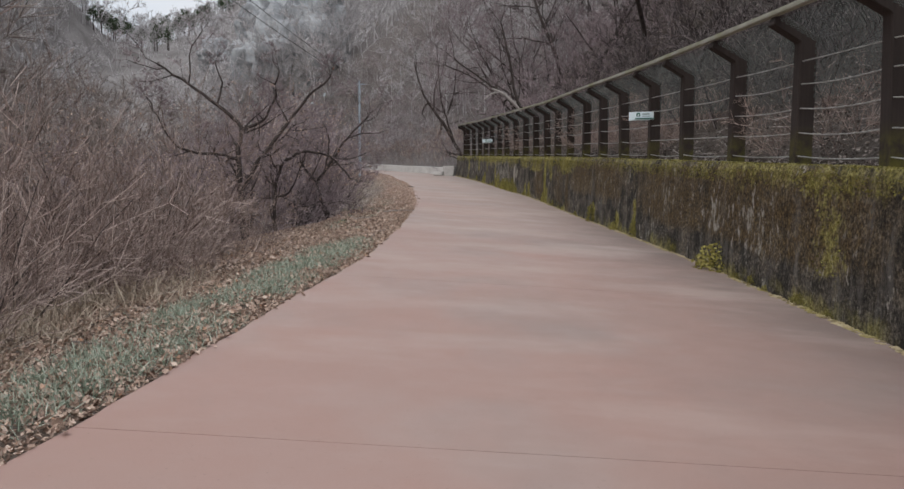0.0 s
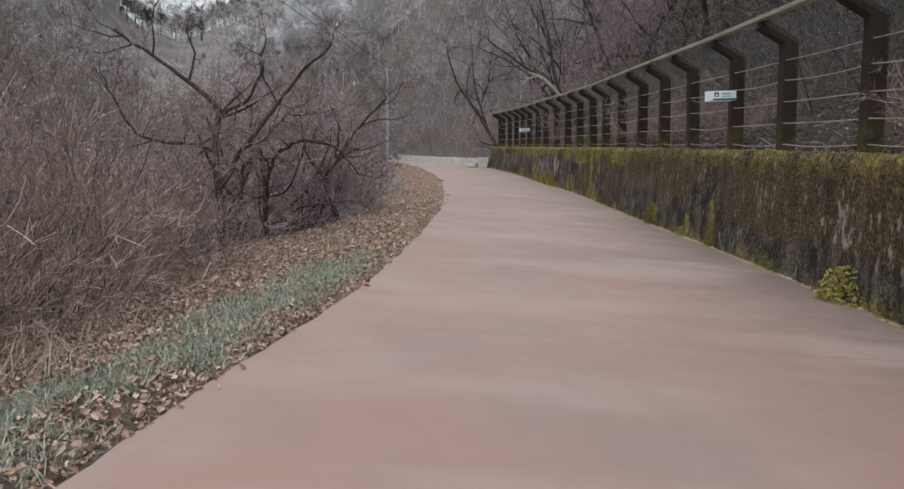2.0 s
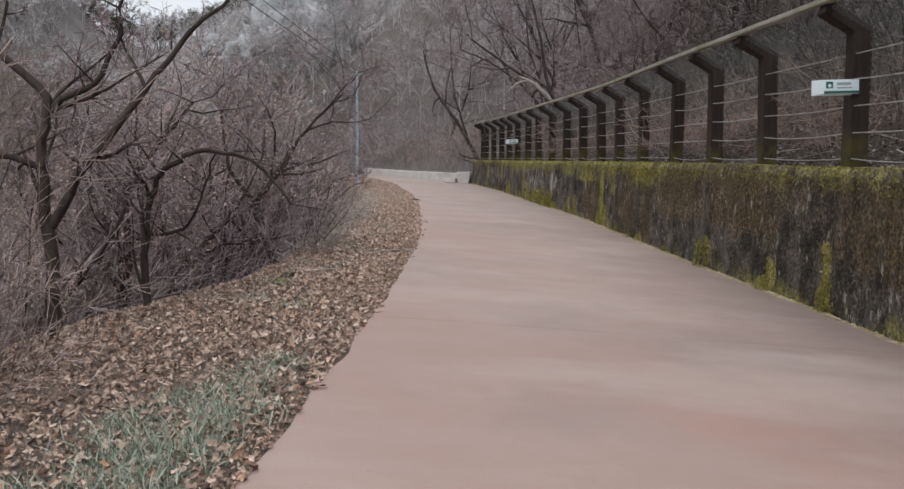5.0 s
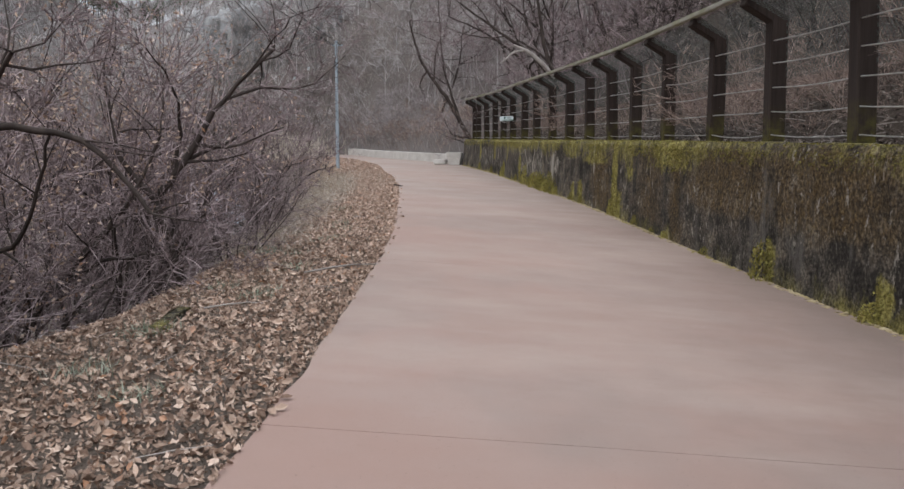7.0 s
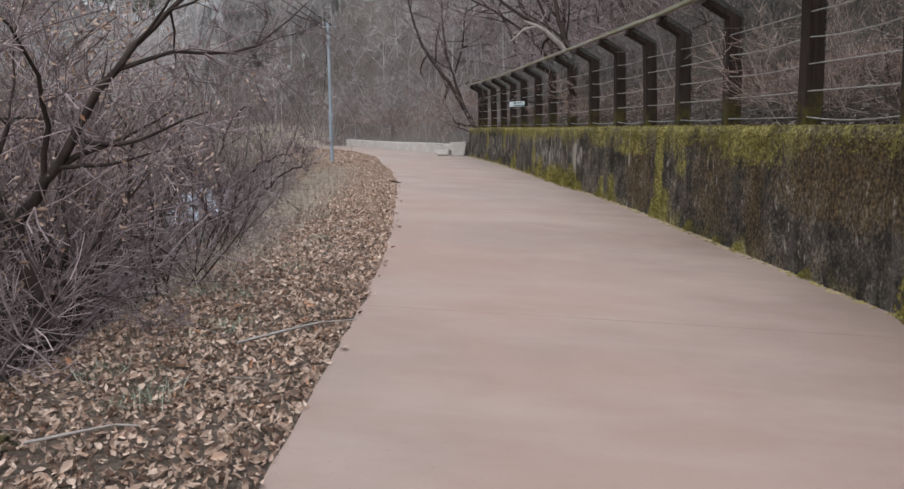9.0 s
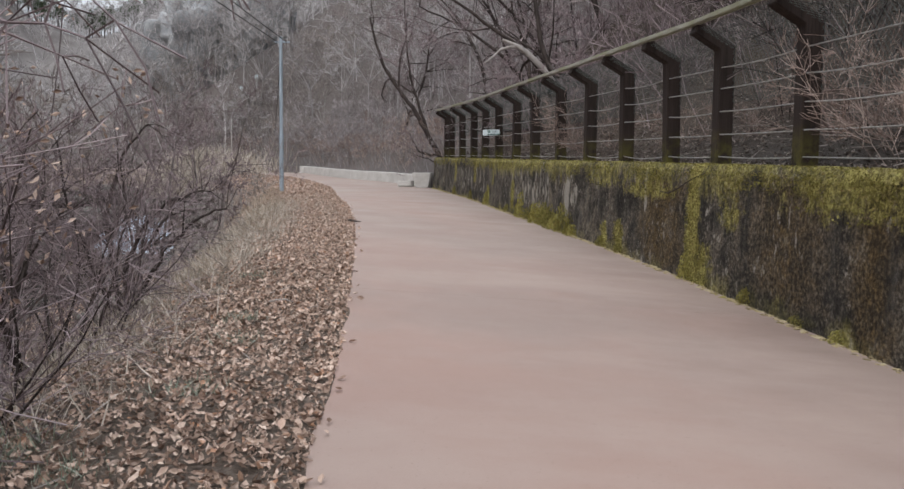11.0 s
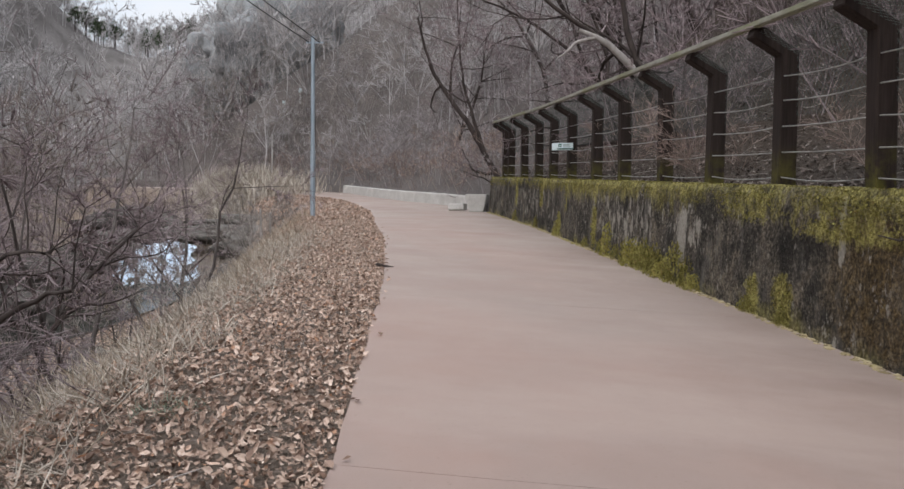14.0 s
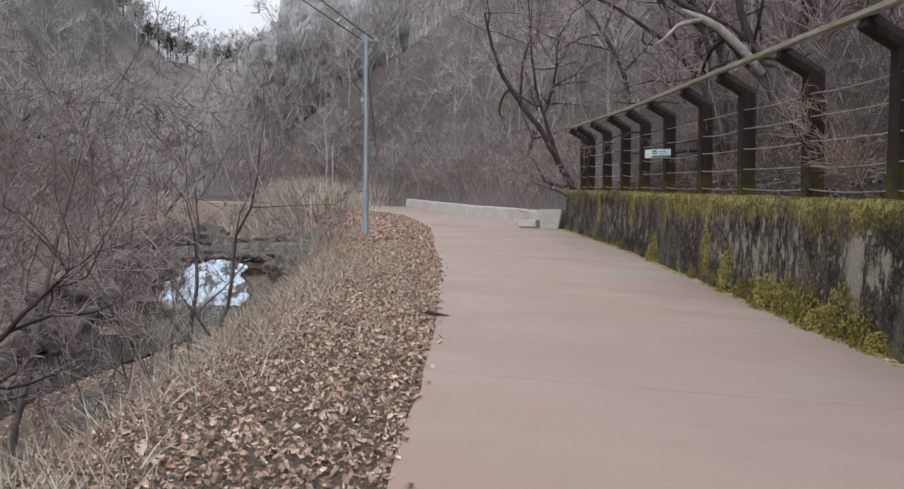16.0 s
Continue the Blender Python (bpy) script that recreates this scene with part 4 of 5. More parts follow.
for k, (x, y, turn, size) in enumerate(((-5.45, 30.7, 0, 0.85), (-6.3, 36.0, 90, 0.9), (-6.9, 36.6, 200, 0.8), (-7.6, 33.5, 140, 0.8), (-8.6, 31.0, 45, 1.0), (-10.5, 36.5, 290, 1.1), (-9.0, 40.0, 10, 0.8), (-12.5, 40.0, 60, 1.1), (-14, 34, 120, 1.2), (-11, 30, 210, 1.1), (-8.0, 26.0, 20, 1.0), (-16.5, 45, 70, 1.1), (-18.5, 51, 250, 1.0))):
    plant("young_tree", YOUNG[k % 3], x, y, turn, size, "slender bare grey tree by the stream", "tree", "trees by the stream")
for k, (x, y, turn, size) in enumerate(((4.4, 46.5, 200, 1.0), (4.6, 36.0, 20, 0.9), (5.6, 31.0, 120, 0.95), (2.6, 54.0, 70, 0.9), (6.8, 25.5, 260, 1.0), (7.0, 20.0, 330, 0.9), (7.5, 14.0, 60, 1.0), (6.6, 42.0, 80, 1.1), (8.4, 34.0, 150, 1.1), (-3.2, 62.0, 30, 0.8), (1.0, 58.0, 190, 0.95), (9.0, 28.0, 100, 1.1))):
    plant("hillside_tree", TALL[k % 3], x, y, turn, size, "leaning bare tree with dark bark above the wall", "tree", "trees above the wall")
# the arching shrub on the brow
ARCHING = tree_meshes(shaped(17, (
    (((0, 0, -0.3), (0.05, 0, 0.2), (0.22, 0, 0.57), (0.45, 0.05, 0.88), (0.72, 0.1, 1.13), (0.98, 0.1, 1.2)), 0.034, 0.01),
    (((-0.05, 0, -0.2), (-0.1, 0.05, 0.5), (0.1, 0.1, 1.0), (0.4, 0.15, 1.3), (0.8, 0.2, 1.4)), 0.03, 0.009),
    (((-0.08, 0, -0.2), (-0.2, 0, 0.6), (-0.25, 0, 1.2), (-0.1, 0.1, 1.8), (0.15, 0.1, 2.1)), 0.03, 0.009),
    (((-0.1, 0, -0.2), (-0.4, 0.1, 0.5), (-0.7, 0.1, 1.2), (-0.8, 0.1, 1.9)), 0.028, 0.009)), 2, 0.75, (2.6, 2.6, 2.8), 0.003, 7.0, 0.2, 0.03, 0.5), BARK, TWIG, 2)
for x, y, turn, size in ((-3.95, 25.6, 0, 0.9), (-5.2, 29.2, 160, 0.62)):
    plant("arching_shrub", ARCHING, x, y, turn, size, "bare arching shrub with tangled dark twigs on the brow", "shrub", "arching shrubs")
OVERHANG = tree_meshes(shaped(18, (
    (((0.3, 0, -0.6), (0, 0, 0.1), (-0.4, 0, 1.5), (-1.2, -0.1, 2.4), (-2.4, -0.2, 3.2), (-3.6, -0.3, 3.7)), 0.085, 0.02),
    (((-0.3, 0, 1.2), (-0.3, 0.1, 2.4), (-0.8, 0.1, 3.6), (-1.0, 0.2, 5.4)), 0.06, 0.02),
    (((-0.9, 0, 2.1), (-1.2, 0.1, 3.2), (-1.9, 0.1, 4.3), (-2.4, 0.2, 5.6)), 0.045, 0.015)), 2, 0.85, (2.8, 2.6, 2.6), 0.005, 2.6, 0.2), BARK, TWIG, 2)
for x, y, turn, size in ((1.9, 44.0, 0, 1.0), (2.6, 47.0, 20, 1.05)):
    plant("overhanging_tree", OVERHANG, x, y, turn, size, "dark bare tree arching out above the fence", "tree", "overhanging trees")
# the crooked tree past the wall's end, and the one with a bleached broken limb
END_TREE = tree_meshes(shaped(15, (
    (((0.25, 0, -0.6), (0, 0, 0.2), (-0.75, 0, 1.55), (-1.2, 0, 2.35), (-2.0, 0.1, 3.35), (-2.45, 0.1, 4.15), (-2.75, 0.2, 5.1), (-2.95, 0.2, 5.9)), 0.12, 0.035),
    (((-0.6, 0, 1.3), (-0.95, 0.1, 2.4), (-1.35, 0.1, 3.6), (-1.5, 0.1, 5.2), (-1.6, 0.1, 7.0)), 0.07, 0.02),
    (((0.1, 0, 0.0), (-0.6, -0.1, 0.35), (-1.3, -0.1, 0.6)), 0.03, 0.012)), 2, 0.8, (2.4, 2.0, 1.4), 0.006, 2.6, 0.2), BARK, TWIG, 2)
plant("end_tree", END_TREE, -0.95, 52.5, 0, 1.0, "crooked dark bare tree leaning over the road past the wall", "tree")
BROKEN = shaped(16, (
    (((0.4, 0, -0.6), (0.0, 0, 0.15), (-0.65, 0, 1.0), (-1.35, -0.05, 1.75), (-1.7, -0.1, 2.0), (-2.6, -0.2, 2.6), (-3.6, -0.2, 3.3)), 0.09, 0.03),
    (((-0.5, 0, 0.9), (-0.9, 0.1, 2.0), (-1.1, 0.2, 3.5), (-1.5, 0.2, 5.0)), 0.08, 0.03)), 2, 0.85, (2.8, 2.4, 2.4), 0.006, 2.2)
thing = broken = plant("broken_tree", tree_meshes(BROKEN, BARK, TWIG, 2), 2.42, 40.2, 0, 1.0, "leaning bare tree with a bleached broken limb above the fence", "tree")
part("bleached_limb", mesh_of("bleached_limb", *path_tubes([(np.array([(-0.55, -0.1, 0.95), (-0.9, -0.12, 1.35), (-1.3, -0.14, 1.72), (-1.55, -0.15, 1.86), (-1.9, -0.18, 2.0)]), np.array([0.06, 0.08, 0.07, 0.06, 0.04]))], 8), DEADWOOD, smooth=True), thing, "bleached barkless limb")
part("snag", mesh_of("snag", *path_tubes([(np.array([(-1.55, -0.15, 1.86), (-1.95, -0.2, 1.75), (-2.2, -0.22, 1.5), (-2.35, -0.22, 1.42)]), np.array([0.05, 0.035, 0.03, 0.01]))], 7), DEADWOOD, smooth=True), thing, "bleached broken snag")
broken.location.z += 0.3


# ---- far woods ----
def wood_variant(seed, height, forks, r, twig_r, fine, lean=0.2, stems=1, spread=0.6):
    return path_tubes([q[1:] for q in bare(seed, stems, height, r, len(forks), spread, 0.06, 0.12, forks, lean, twig_r, 0.1, fine)], 3)


def woods(name, spots, variants, lo, hi, material, label, seed):
    pick = np.random.default_rng(seed)
    spots = np.asarray(spots)
    kind = pick.integers(0, len(variants), len(spots))
    made = []
    for k, (v, f) in enumerate(variants):
        pts = spots[kind == k]
        if len(pts):
            z = ground_z(pts[:, 0], pts[:, 1]) - 0.2
            made.append(scatter(v, f, np.column_stack([pts, z]), pick.uniform(0, 6.28, len(pts)), pick.uniform(lo, hi, len(pts))[:, None] * np.ones((1, 3))))
    v, f = merge(*made)
    return tagged(new(name, mesh_of(name, v, f, material)), label, "woods", kind="stuff")


BRUSH = [wood_variant(s, 2.0, (2.6, 2.4), 0.014, 0.0055, 1.0, 0.6, 3) for s in (41, 42, 43)]
WOOD = [wood_variant(s, 7.0, (3.8, 5.2), 0.06, 0.0095, 0.45) for s in (51, 52, 53)]
WOOD_FAR = [wood_variant(s, 8.5, (2.2, 3.4), 0.09, 0.035, 0.25) for s in (61, 62, 63)]


def right_spots(n, y0, y1, d0, d1):
    y = rng.uniform(y0, y1, n)
    return np.column_stack([x_right(y) + d0 + (d1 - d0) * rng.random(n) ** 1.3, y])


def left_spots(n, y0, y1, d0, d1):
    y = rng.uniform(y0, y1, n)
    return np.column_stack([x_left(y) - d0 - (d1 - d0) * rng.random(n) ** 1.2, y])


woods("slope_brush", right_spots(240, 6, 31, 1.7, 12), BRUSH, 0.6, 1.3, TWIG_SHADED, "tangled leafless brush behind the fence, shade put into its colour", 10)
woods("hillside_brush", right_spots(190, 31, 50, 1.7, 12), BRUSH, 0.6, 1.3, TWIG, "tangled leafless brush on the slope", 1)
woods("kerb_slope_brush", right_spots(200, 50.5, 80, 0.9, 10), BRUSH, 0.6, 1.3, TWIG_SLOPE, "grey leafless brush above the kerb", 17)
woods("bend_brush", right_spots(60, 51.5, 78, 0.7, 3), BRUSH, 0.6, 1.0, TWIG_RED, "russet leafless brush above the kerb", 2)
FINE_BRUSH = [wood_variant(s, 1.7, (3.0, 3.2), 0.008, 0.0028, 1.8, 0.7, 6) for s in (44, 45)]
woods("fence_brush", right_spots(26, 7, 48, 0.9, 1.8), FINE_BRUSH, 0.5, 0.9, TWIG_RED, "red-brown twigs growing through the fence", 12)
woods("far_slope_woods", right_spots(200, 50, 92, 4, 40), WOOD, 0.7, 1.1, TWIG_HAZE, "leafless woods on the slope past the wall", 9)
woods("hillside_woods", right_spots(130, 4, 50, 5, 28), WOOD, 0.7, 1.2, TWIG_SHADED, "leafless woods on the steep slope", 3)
woods("streamside_woods", np.concatenate([left_spots(190, 26, 66, 12, 34), left_spots(50, 5, 40, 10, 25), left_spots(180, 58, 110, 8, 55)]), WOOD, 0.5, 1.0, TWIG_VALE, "grey leafless woods across the stream", 4)
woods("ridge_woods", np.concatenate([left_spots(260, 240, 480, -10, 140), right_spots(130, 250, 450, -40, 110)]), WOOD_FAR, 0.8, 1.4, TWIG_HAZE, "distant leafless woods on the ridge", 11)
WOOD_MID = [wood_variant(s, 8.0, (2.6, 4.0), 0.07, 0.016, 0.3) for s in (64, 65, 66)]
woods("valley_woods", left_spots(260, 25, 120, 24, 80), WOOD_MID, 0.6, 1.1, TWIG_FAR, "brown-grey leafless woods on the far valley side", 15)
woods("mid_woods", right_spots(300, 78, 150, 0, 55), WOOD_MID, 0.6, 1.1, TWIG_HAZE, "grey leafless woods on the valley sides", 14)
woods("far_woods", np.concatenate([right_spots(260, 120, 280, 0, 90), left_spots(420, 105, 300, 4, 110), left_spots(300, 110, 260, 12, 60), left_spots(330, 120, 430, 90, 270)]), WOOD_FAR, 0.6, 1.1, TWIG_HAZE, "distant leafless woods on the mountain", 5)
woods("bend_woods", right_spots(110, 72, 106, 0, 24), WOOD, 0.5, 0.9, TWIG_HAZE, "leafless woods at the head of the bend", 7)
woods("bend_thicket", right_spots(110, 74, 100, 0, 14), BRUSH, 1.0, 1.9, TWIG_FAR, "leafless thicket at the head of the bend", 8)
woods("bank_thicket", left_spots(60, 2.5, 13.5, 1.9, 5.2), FINE_BRUSH, 0.5, 1.0, TWIG_RED, "fine tangle of reddish dry stems on the bank", 13)
woods("bank_brush", np.concatenate([left_spots(22, 24, 46, 2.6, 4.4), left_spots(70, 3, 26, 3.0, 8), left_spots(22, 46, 56, 2.6, 5)]), BRUSH, 0.35, 0.8, TWIG_FAR, "low leafless brush on the bank", 6)


# ---- pines ----
def pine_meshes(seed):
    pick = np.random.default_rng(seed)
    trunk = path_tubes([(np.array([(0, 0, -0.5), (0.1, 0, 3), (-0.1, 0.1, 6), (0.1, 0, 9)]), np.array([0.2, 0.16, 0.12, 0.04]))], 6)
    limbs, tufts = [], []
    for k in range(34):
        z, a = pick.uniform(3.2, 9.0), pick.uniform(0, 6.28)
        reach = (1 - (z - 3.2) / 7.5) * pick.uniform(1.2, 2.8) + 0.3
        end = np.array([math.cos(a) * reach, math.sin(a) * reach, z + 0.25 * reach])
        limbs.append((np.array([(0, 0, z), end * [0.5, 0.5, 1], end]), np.array([0.04, 0.03, 0.015])))
        for _ in range(9):
            c = np.array([0, 0, z]) + (end - [0, 0, z]) * pick.uniform(0.45, 1.1) + pick.normal(0, 0.22, 3)
            tufts += [c + pick.normal(0, 0.12, 3) for _ in range(5)]
    tufts = np.array(tufts)
    blade = [(-0.05, 0, 0), (0.05, 0, 0), (0.0, 0.42, 0.08)]
    v, f = strew(blade, [(0, 1, 2)], tufts, pick.uniform(-3.1, 3.1, (len(tufts), 3)), pick.uniform(0.8, 1.5, len(tufts)))
    return [("trunk", mesh_of("trunk", *merge(trunk, path_tubes(limbs, 4)), BARK, smooth=True))], mesh_of("crown", v, f, NEEDLE)


PINES = [pine_meshes(s) for s in (71, 72, 73)]


def skyline(az):
    """The place where the ground stands highest against the sky, as seen from the end of the walk."""
    dist = np.arange(60, 500, 4.0)
    x, y = -1.4 - dist * math.sin(radians(az)), 25 + dist * math.cos(radians(az))
    k = int(np.argmax((ground_z(x, y) - 2.5) / dist))
    return x[k], y[k], dist[k]


for k in range(46):
    az = 23.6 + 3.4 * rng.random() if k < 12 else 15.0 + 8.0 * rng.random()
    x, y, dist = skyline(az)
    x, y = x + rng.normal(0, 0.012 * dist), y + rng.normal(0, 0.03 * dist)
    plant("pine_tree", PINES[k % 3], x, y, 50 * k, dist / 300 * rng.uniform(0.75, 1.1), "dark green pine on the mountain ridge", "tree", "ridge pines")
crest = np.array([skyline(az)[:2] for az in np.linspace(9, 44, 260)]) + rng.normal(0, 6, (260, 2))
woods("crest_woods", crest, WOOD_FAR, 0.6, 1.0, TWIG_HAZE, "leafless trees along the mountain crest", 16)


# ---- stones ----
def stone_mesh(seed, sx, sy, sz, material, detail=3, rough=0.28, flat=0.0):
    bm = bmesh.new()
    bmesh.ops.create_icosphere(bm, subdivisions=detail, radius=1)
    for vert in bm.verts:
        c = vert.co
        k = 1 + rough * noise.noise((c.x * 1.3 + seed, c.y * 1.3, c.z * 1.3)) + rough * 0.6 * noise.noise((c.x * 3 + seed, c.y * 3, c.z * 3))
        step = round(c.z * 4) / 4 if flat else c.z
        k += 0.10 * noise.noise((c.x * 8 + seed, c.y * 8, c.z * 8)) if detail > 3 else 0
        vert.co = (c.x * k * sx, c.y * k * sy, (c.z * (1 - flat) + step * flat) * k * sz)
    for face in bm.faces:
        face.smooth = True
    return bm_mesh("rock", bm, material)


for k, (x, y, z, s, turn) in enumerate(((-10.4, 56.5, -0.2, (1.6, 1.0, 0.55), 10), (-11.6, 58.2, 0.35, (2.2, 1.2, 0.4), -8), (-16.8, 56.2, -0.3, (1.5, 1.1, 0.7), 20), (-14.6, 58.5, 0.35, (2.4, 1.2, 0.35), 5),
                                        (-13.0, 55.4, -1.2, (0.45, 0.4, 0.45), 40), (-14.9, 55.2, -1.5, (0.5, 0.5, 0.4), 0), (-11.2, 54.6, -1.35, (1.0, 0.7, 0.6), 60), (-17.8, 53.5, -1.2, (1.4, 1.0, 0.8), 30),
                                        (-9.6, 52.0, -1.2, (0.9, 0.8, 0.6), 15), (-12.5, 61.0, 0.7, (2.2, 1.2, 0.4), -15), (-17.5, 60.5, 0.8, (2.0, 1.4, 0.6), 25), (-9.2, 46.0, -1.4, (0.7, 0.6, 0.5), 0),
                                        (-15.5, 48.0, -1.5, (1.0, 0.8, 0.6), 70), (-9.5, 40.0, -1.8, (0.8, 0.7, 0.5), 20), (-12.0, 37.0, -2.0, (1.1, 0.8, 0.6), 35), (-10.0, 33.0, -2.0, (0.8, 0.6, 0.5), 80))):
    ob = tagged(new("rock", stone_mesh(k * 3.7, *s, STONE, 4, 0.5, 0.6)), "grey weathered rock ledge in the stream bed", "rock", "stream rocks")
    ob.matrix_basis = pose(x, y, z, 0, 0, turn)
def up_valley(az, rise):
    """Where the slope reaches that many degrees above the eye, az degrees to the left of the valley's line."""
    for dist in np.arange(70, 320, 2.0):
        x, y = -1.4 - dist * math.sin(radians(az)), 25 + dist * math.cos(radians(az))
        if float(ground_z(x, y)) - 2.1 > dist * math.tan(radians(rise)):
            break
    return x, y


for k, (az, rise, s) in enumerate(((17.4, 6.6, (3.5, 3, 4.0)), (16.4, 5.6, (3, 3, 4)), (15.2, 6.4, (4, 3, 5)), (15.8, 9.0, (4, 3, 5.0)), (13.2, 7.4, (4, 3, 6)), (12.2, 9.6, (5, 4, 6)), (14.3, 10.2, (5, 4, 5)), (18.6, 7.8, (3, 3, 3)), (13.0, 11.6, (5, 4, 5)))):
    x, y = up_valley(az, rise)
    ob = tagged(new("cliff", stone_mesh(90 + k * 5.1, *s, CLIFF, 5, 0.55, 0.4)), "pale grey rock outcrop among the mountain woods", "cliff", "cliffs")
    ob.matrix_basis = pose(x, y, float(ground_z(x, y)) + s[2] * 0.6, 0, 0, 30 * k) @ Matrix.Scale(1.15, 4)


# ---- stream and fall ----
def water_mesh():
    v = []
    ys = np.arange(-20, 55.6, 1.0)
    for y in ys:
        c = float(x_left(y)) - 10.0
        half = float(np.interp(y, [20, 44, 50, 56], [1.2, 1.4, 2.6, 4.4]))
        for o in (-1.1 * half, -0.4 * half, 0.4 * half, half):
            v.append((c + o, y, float(stream_z(y)) - 0.19))
    n = len(ys)
    return mesh_of("water", v, [(a * 4 + b, a * 4 + b + 1, a * 4 + 5 + b, a * 4 + 4 + b) for a in range(n - 1) for b in range(3)], WATER, smooth=True)


tagged(new("water", water_mesh()), "dark shallow stream water below the bank", "stream", kind="structure")
v, k = [], 26
for a in range(16):
    t = a / 15
    for b in range(k):
        u = b / (k - 1)
        x = -16.0 + 3.6 * u + (0.5 - u) * 1.4 * (1 - t) + 0.3 * noise.noise((u * 4, t * 3, 5)) + (u - 0.5) * 1.2 * noise.noise((3, t * 5, u * 2))
        lump = noise.noise((u * 9, t * 6, 0)) * 0.22 + noise.noise((u * 22, t * 14, 2)) * 0.08
        v.append((x, 56.6 - 2.0 * t ** 0.8 - lump, 0.25 - 1.85 * t ** 1.3 + lump * 0.5 - 0.5 * abs(u - 0.55) * (1 - t)))
tagged(new("waterfall", mesh_of("waterfall", v, [(a * k + b, a * k + b + 1, a * k + k + b + 1, a * k + k + b) for a in range(15) for b in range(k - 1)], ICE, smooth=True)), "white half-frozen waterfall over a rock ledge", "waterfall")


# ---- litter, grass and moss ----
LEAF_F = [(0, 6, 1), (1, 6, 2), (2, 6, 3), (3, 6, 4), (4, 6, 5), (5, 6, 0)]
LEAF_SHAPES = (
    [(0, -0.55, 0.06), (-0.33, -0.2, 0.17), (-0.25, 0.2, 0.22), (0.06, 0.58, 0.16), (0.27, 0.24, 0.12), (0.3, -0.16, 0.22), (0.01, 0.02, 0.0)],
    [(0.05, -0.6, 0.2), (-0.16, -0.25, 0.05), (-0.2, 0.22, 0.24), (-0.05, 0.6, 0.3), (0.13, 0.2, 0.26), (0.18, -0.2, 0.1), (-0.02, 0.0, 0.0)],
    [(-0.1, -0.4, 0.0), (-0.42, -0.1, 0.26), (-0.18, 0.18, 0.1), (0.1, 0.42, 0.3), (0.2, 0.1, 0.05), (0.42, -0.12, 0.32), (0.0, 0.0, 0.04)])


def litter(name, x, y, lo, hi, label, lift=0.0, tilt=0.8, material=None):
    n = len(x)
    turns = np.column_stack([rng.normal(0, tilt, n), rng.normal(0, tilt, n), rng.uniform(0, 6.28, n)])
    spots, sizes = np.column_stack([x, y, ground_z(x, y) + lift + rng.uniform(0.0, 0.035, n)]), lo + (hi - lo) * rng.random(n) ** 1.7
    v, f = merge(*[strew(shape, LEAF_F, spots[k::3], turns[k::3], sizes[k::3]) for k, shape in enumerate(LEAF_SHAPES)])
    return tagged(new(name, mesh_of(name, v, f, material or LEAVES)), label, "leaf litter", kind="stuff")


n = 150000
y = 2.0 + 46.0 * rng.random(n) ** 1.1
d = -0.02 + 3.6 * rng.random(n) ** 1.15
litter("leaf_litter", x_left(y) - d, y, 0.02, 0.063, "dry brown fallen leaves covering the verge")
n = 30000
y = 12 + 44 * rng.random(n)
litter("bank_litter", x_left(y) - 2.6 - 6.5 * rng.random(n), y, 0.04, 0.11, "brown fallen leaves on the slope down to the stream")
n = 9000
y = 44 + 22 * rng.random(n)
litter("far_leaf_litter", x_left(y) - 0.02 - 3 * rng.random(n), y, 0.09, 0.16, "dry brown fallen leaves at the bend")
n = 34000
y = 5 + 45 * rng.random(n)
litter("slope_litter", x_right(y) + 0.5 + 5.5 * rng.random(n) ** 1.4, y, 0.03, 0.075, "damp fallen leaves behind the fence, slope's shade put into their colour", 0.02, 0.6, LEAVES_DARK)
n = 70
y = 3 + 40 * rng.random(n)
x = x_left(y) + np.abs(rng.normal(0, 0.045, n))
turns = np.column_stack([rng.normal(0, 0.3, n), rng.normal(0, 0.3, n), rng.uniform(0, 6.28, n)])
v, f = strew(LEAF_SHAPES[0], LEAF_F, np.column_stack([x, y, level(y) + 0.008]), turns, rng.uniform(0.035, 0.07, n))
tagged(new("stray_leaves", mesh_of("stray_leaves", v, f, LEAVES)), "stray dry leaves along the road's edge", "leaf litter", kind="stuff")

BLADE = [(-0.014, 0, 0), (0.014, 0, 0), (-0.011, 0.14, 0.5), (0.011, 0.14, 0.5), (0.0, 0.42, 0.92)]
BLADE_F = [(0, 1, 3), (0, 3, 2), (2, 3, 4)]


def tufts(name, x, y, lo, hi, material, label, category, tilt=0.35, broad=1.0):
    n = len(x)
    turns = np.column_stack([rng.normal(0, tilt, n), rng.normal(0, tilt, n), rng.uniform(0, 6.28, n)])
    z = ground_z(x, y)
    v, f = strew(np.array(BLADE) * [broad, 1, 1], BLADE_F, np.column_stack([x, y, z - 0.01]), turns, rng.uniform(lo, hi, n))
    return tagged(new(name, mesh_of(name, v, f, material)), label, category, kind="stuff")


def clumped(n, heads, y0, y1, d0, d1, spread):
    hy, hd = rng.uniform(y0, y1, heads), rng.uniform(d0, d1, heads)
    k = rng.integers(0, heads, n)
    y = hy[k] + rng.normal(0, spread, n)
    return x_left(y) - np.maximum(hd[k] + rng.normal(0, spread, n), 0.05), y


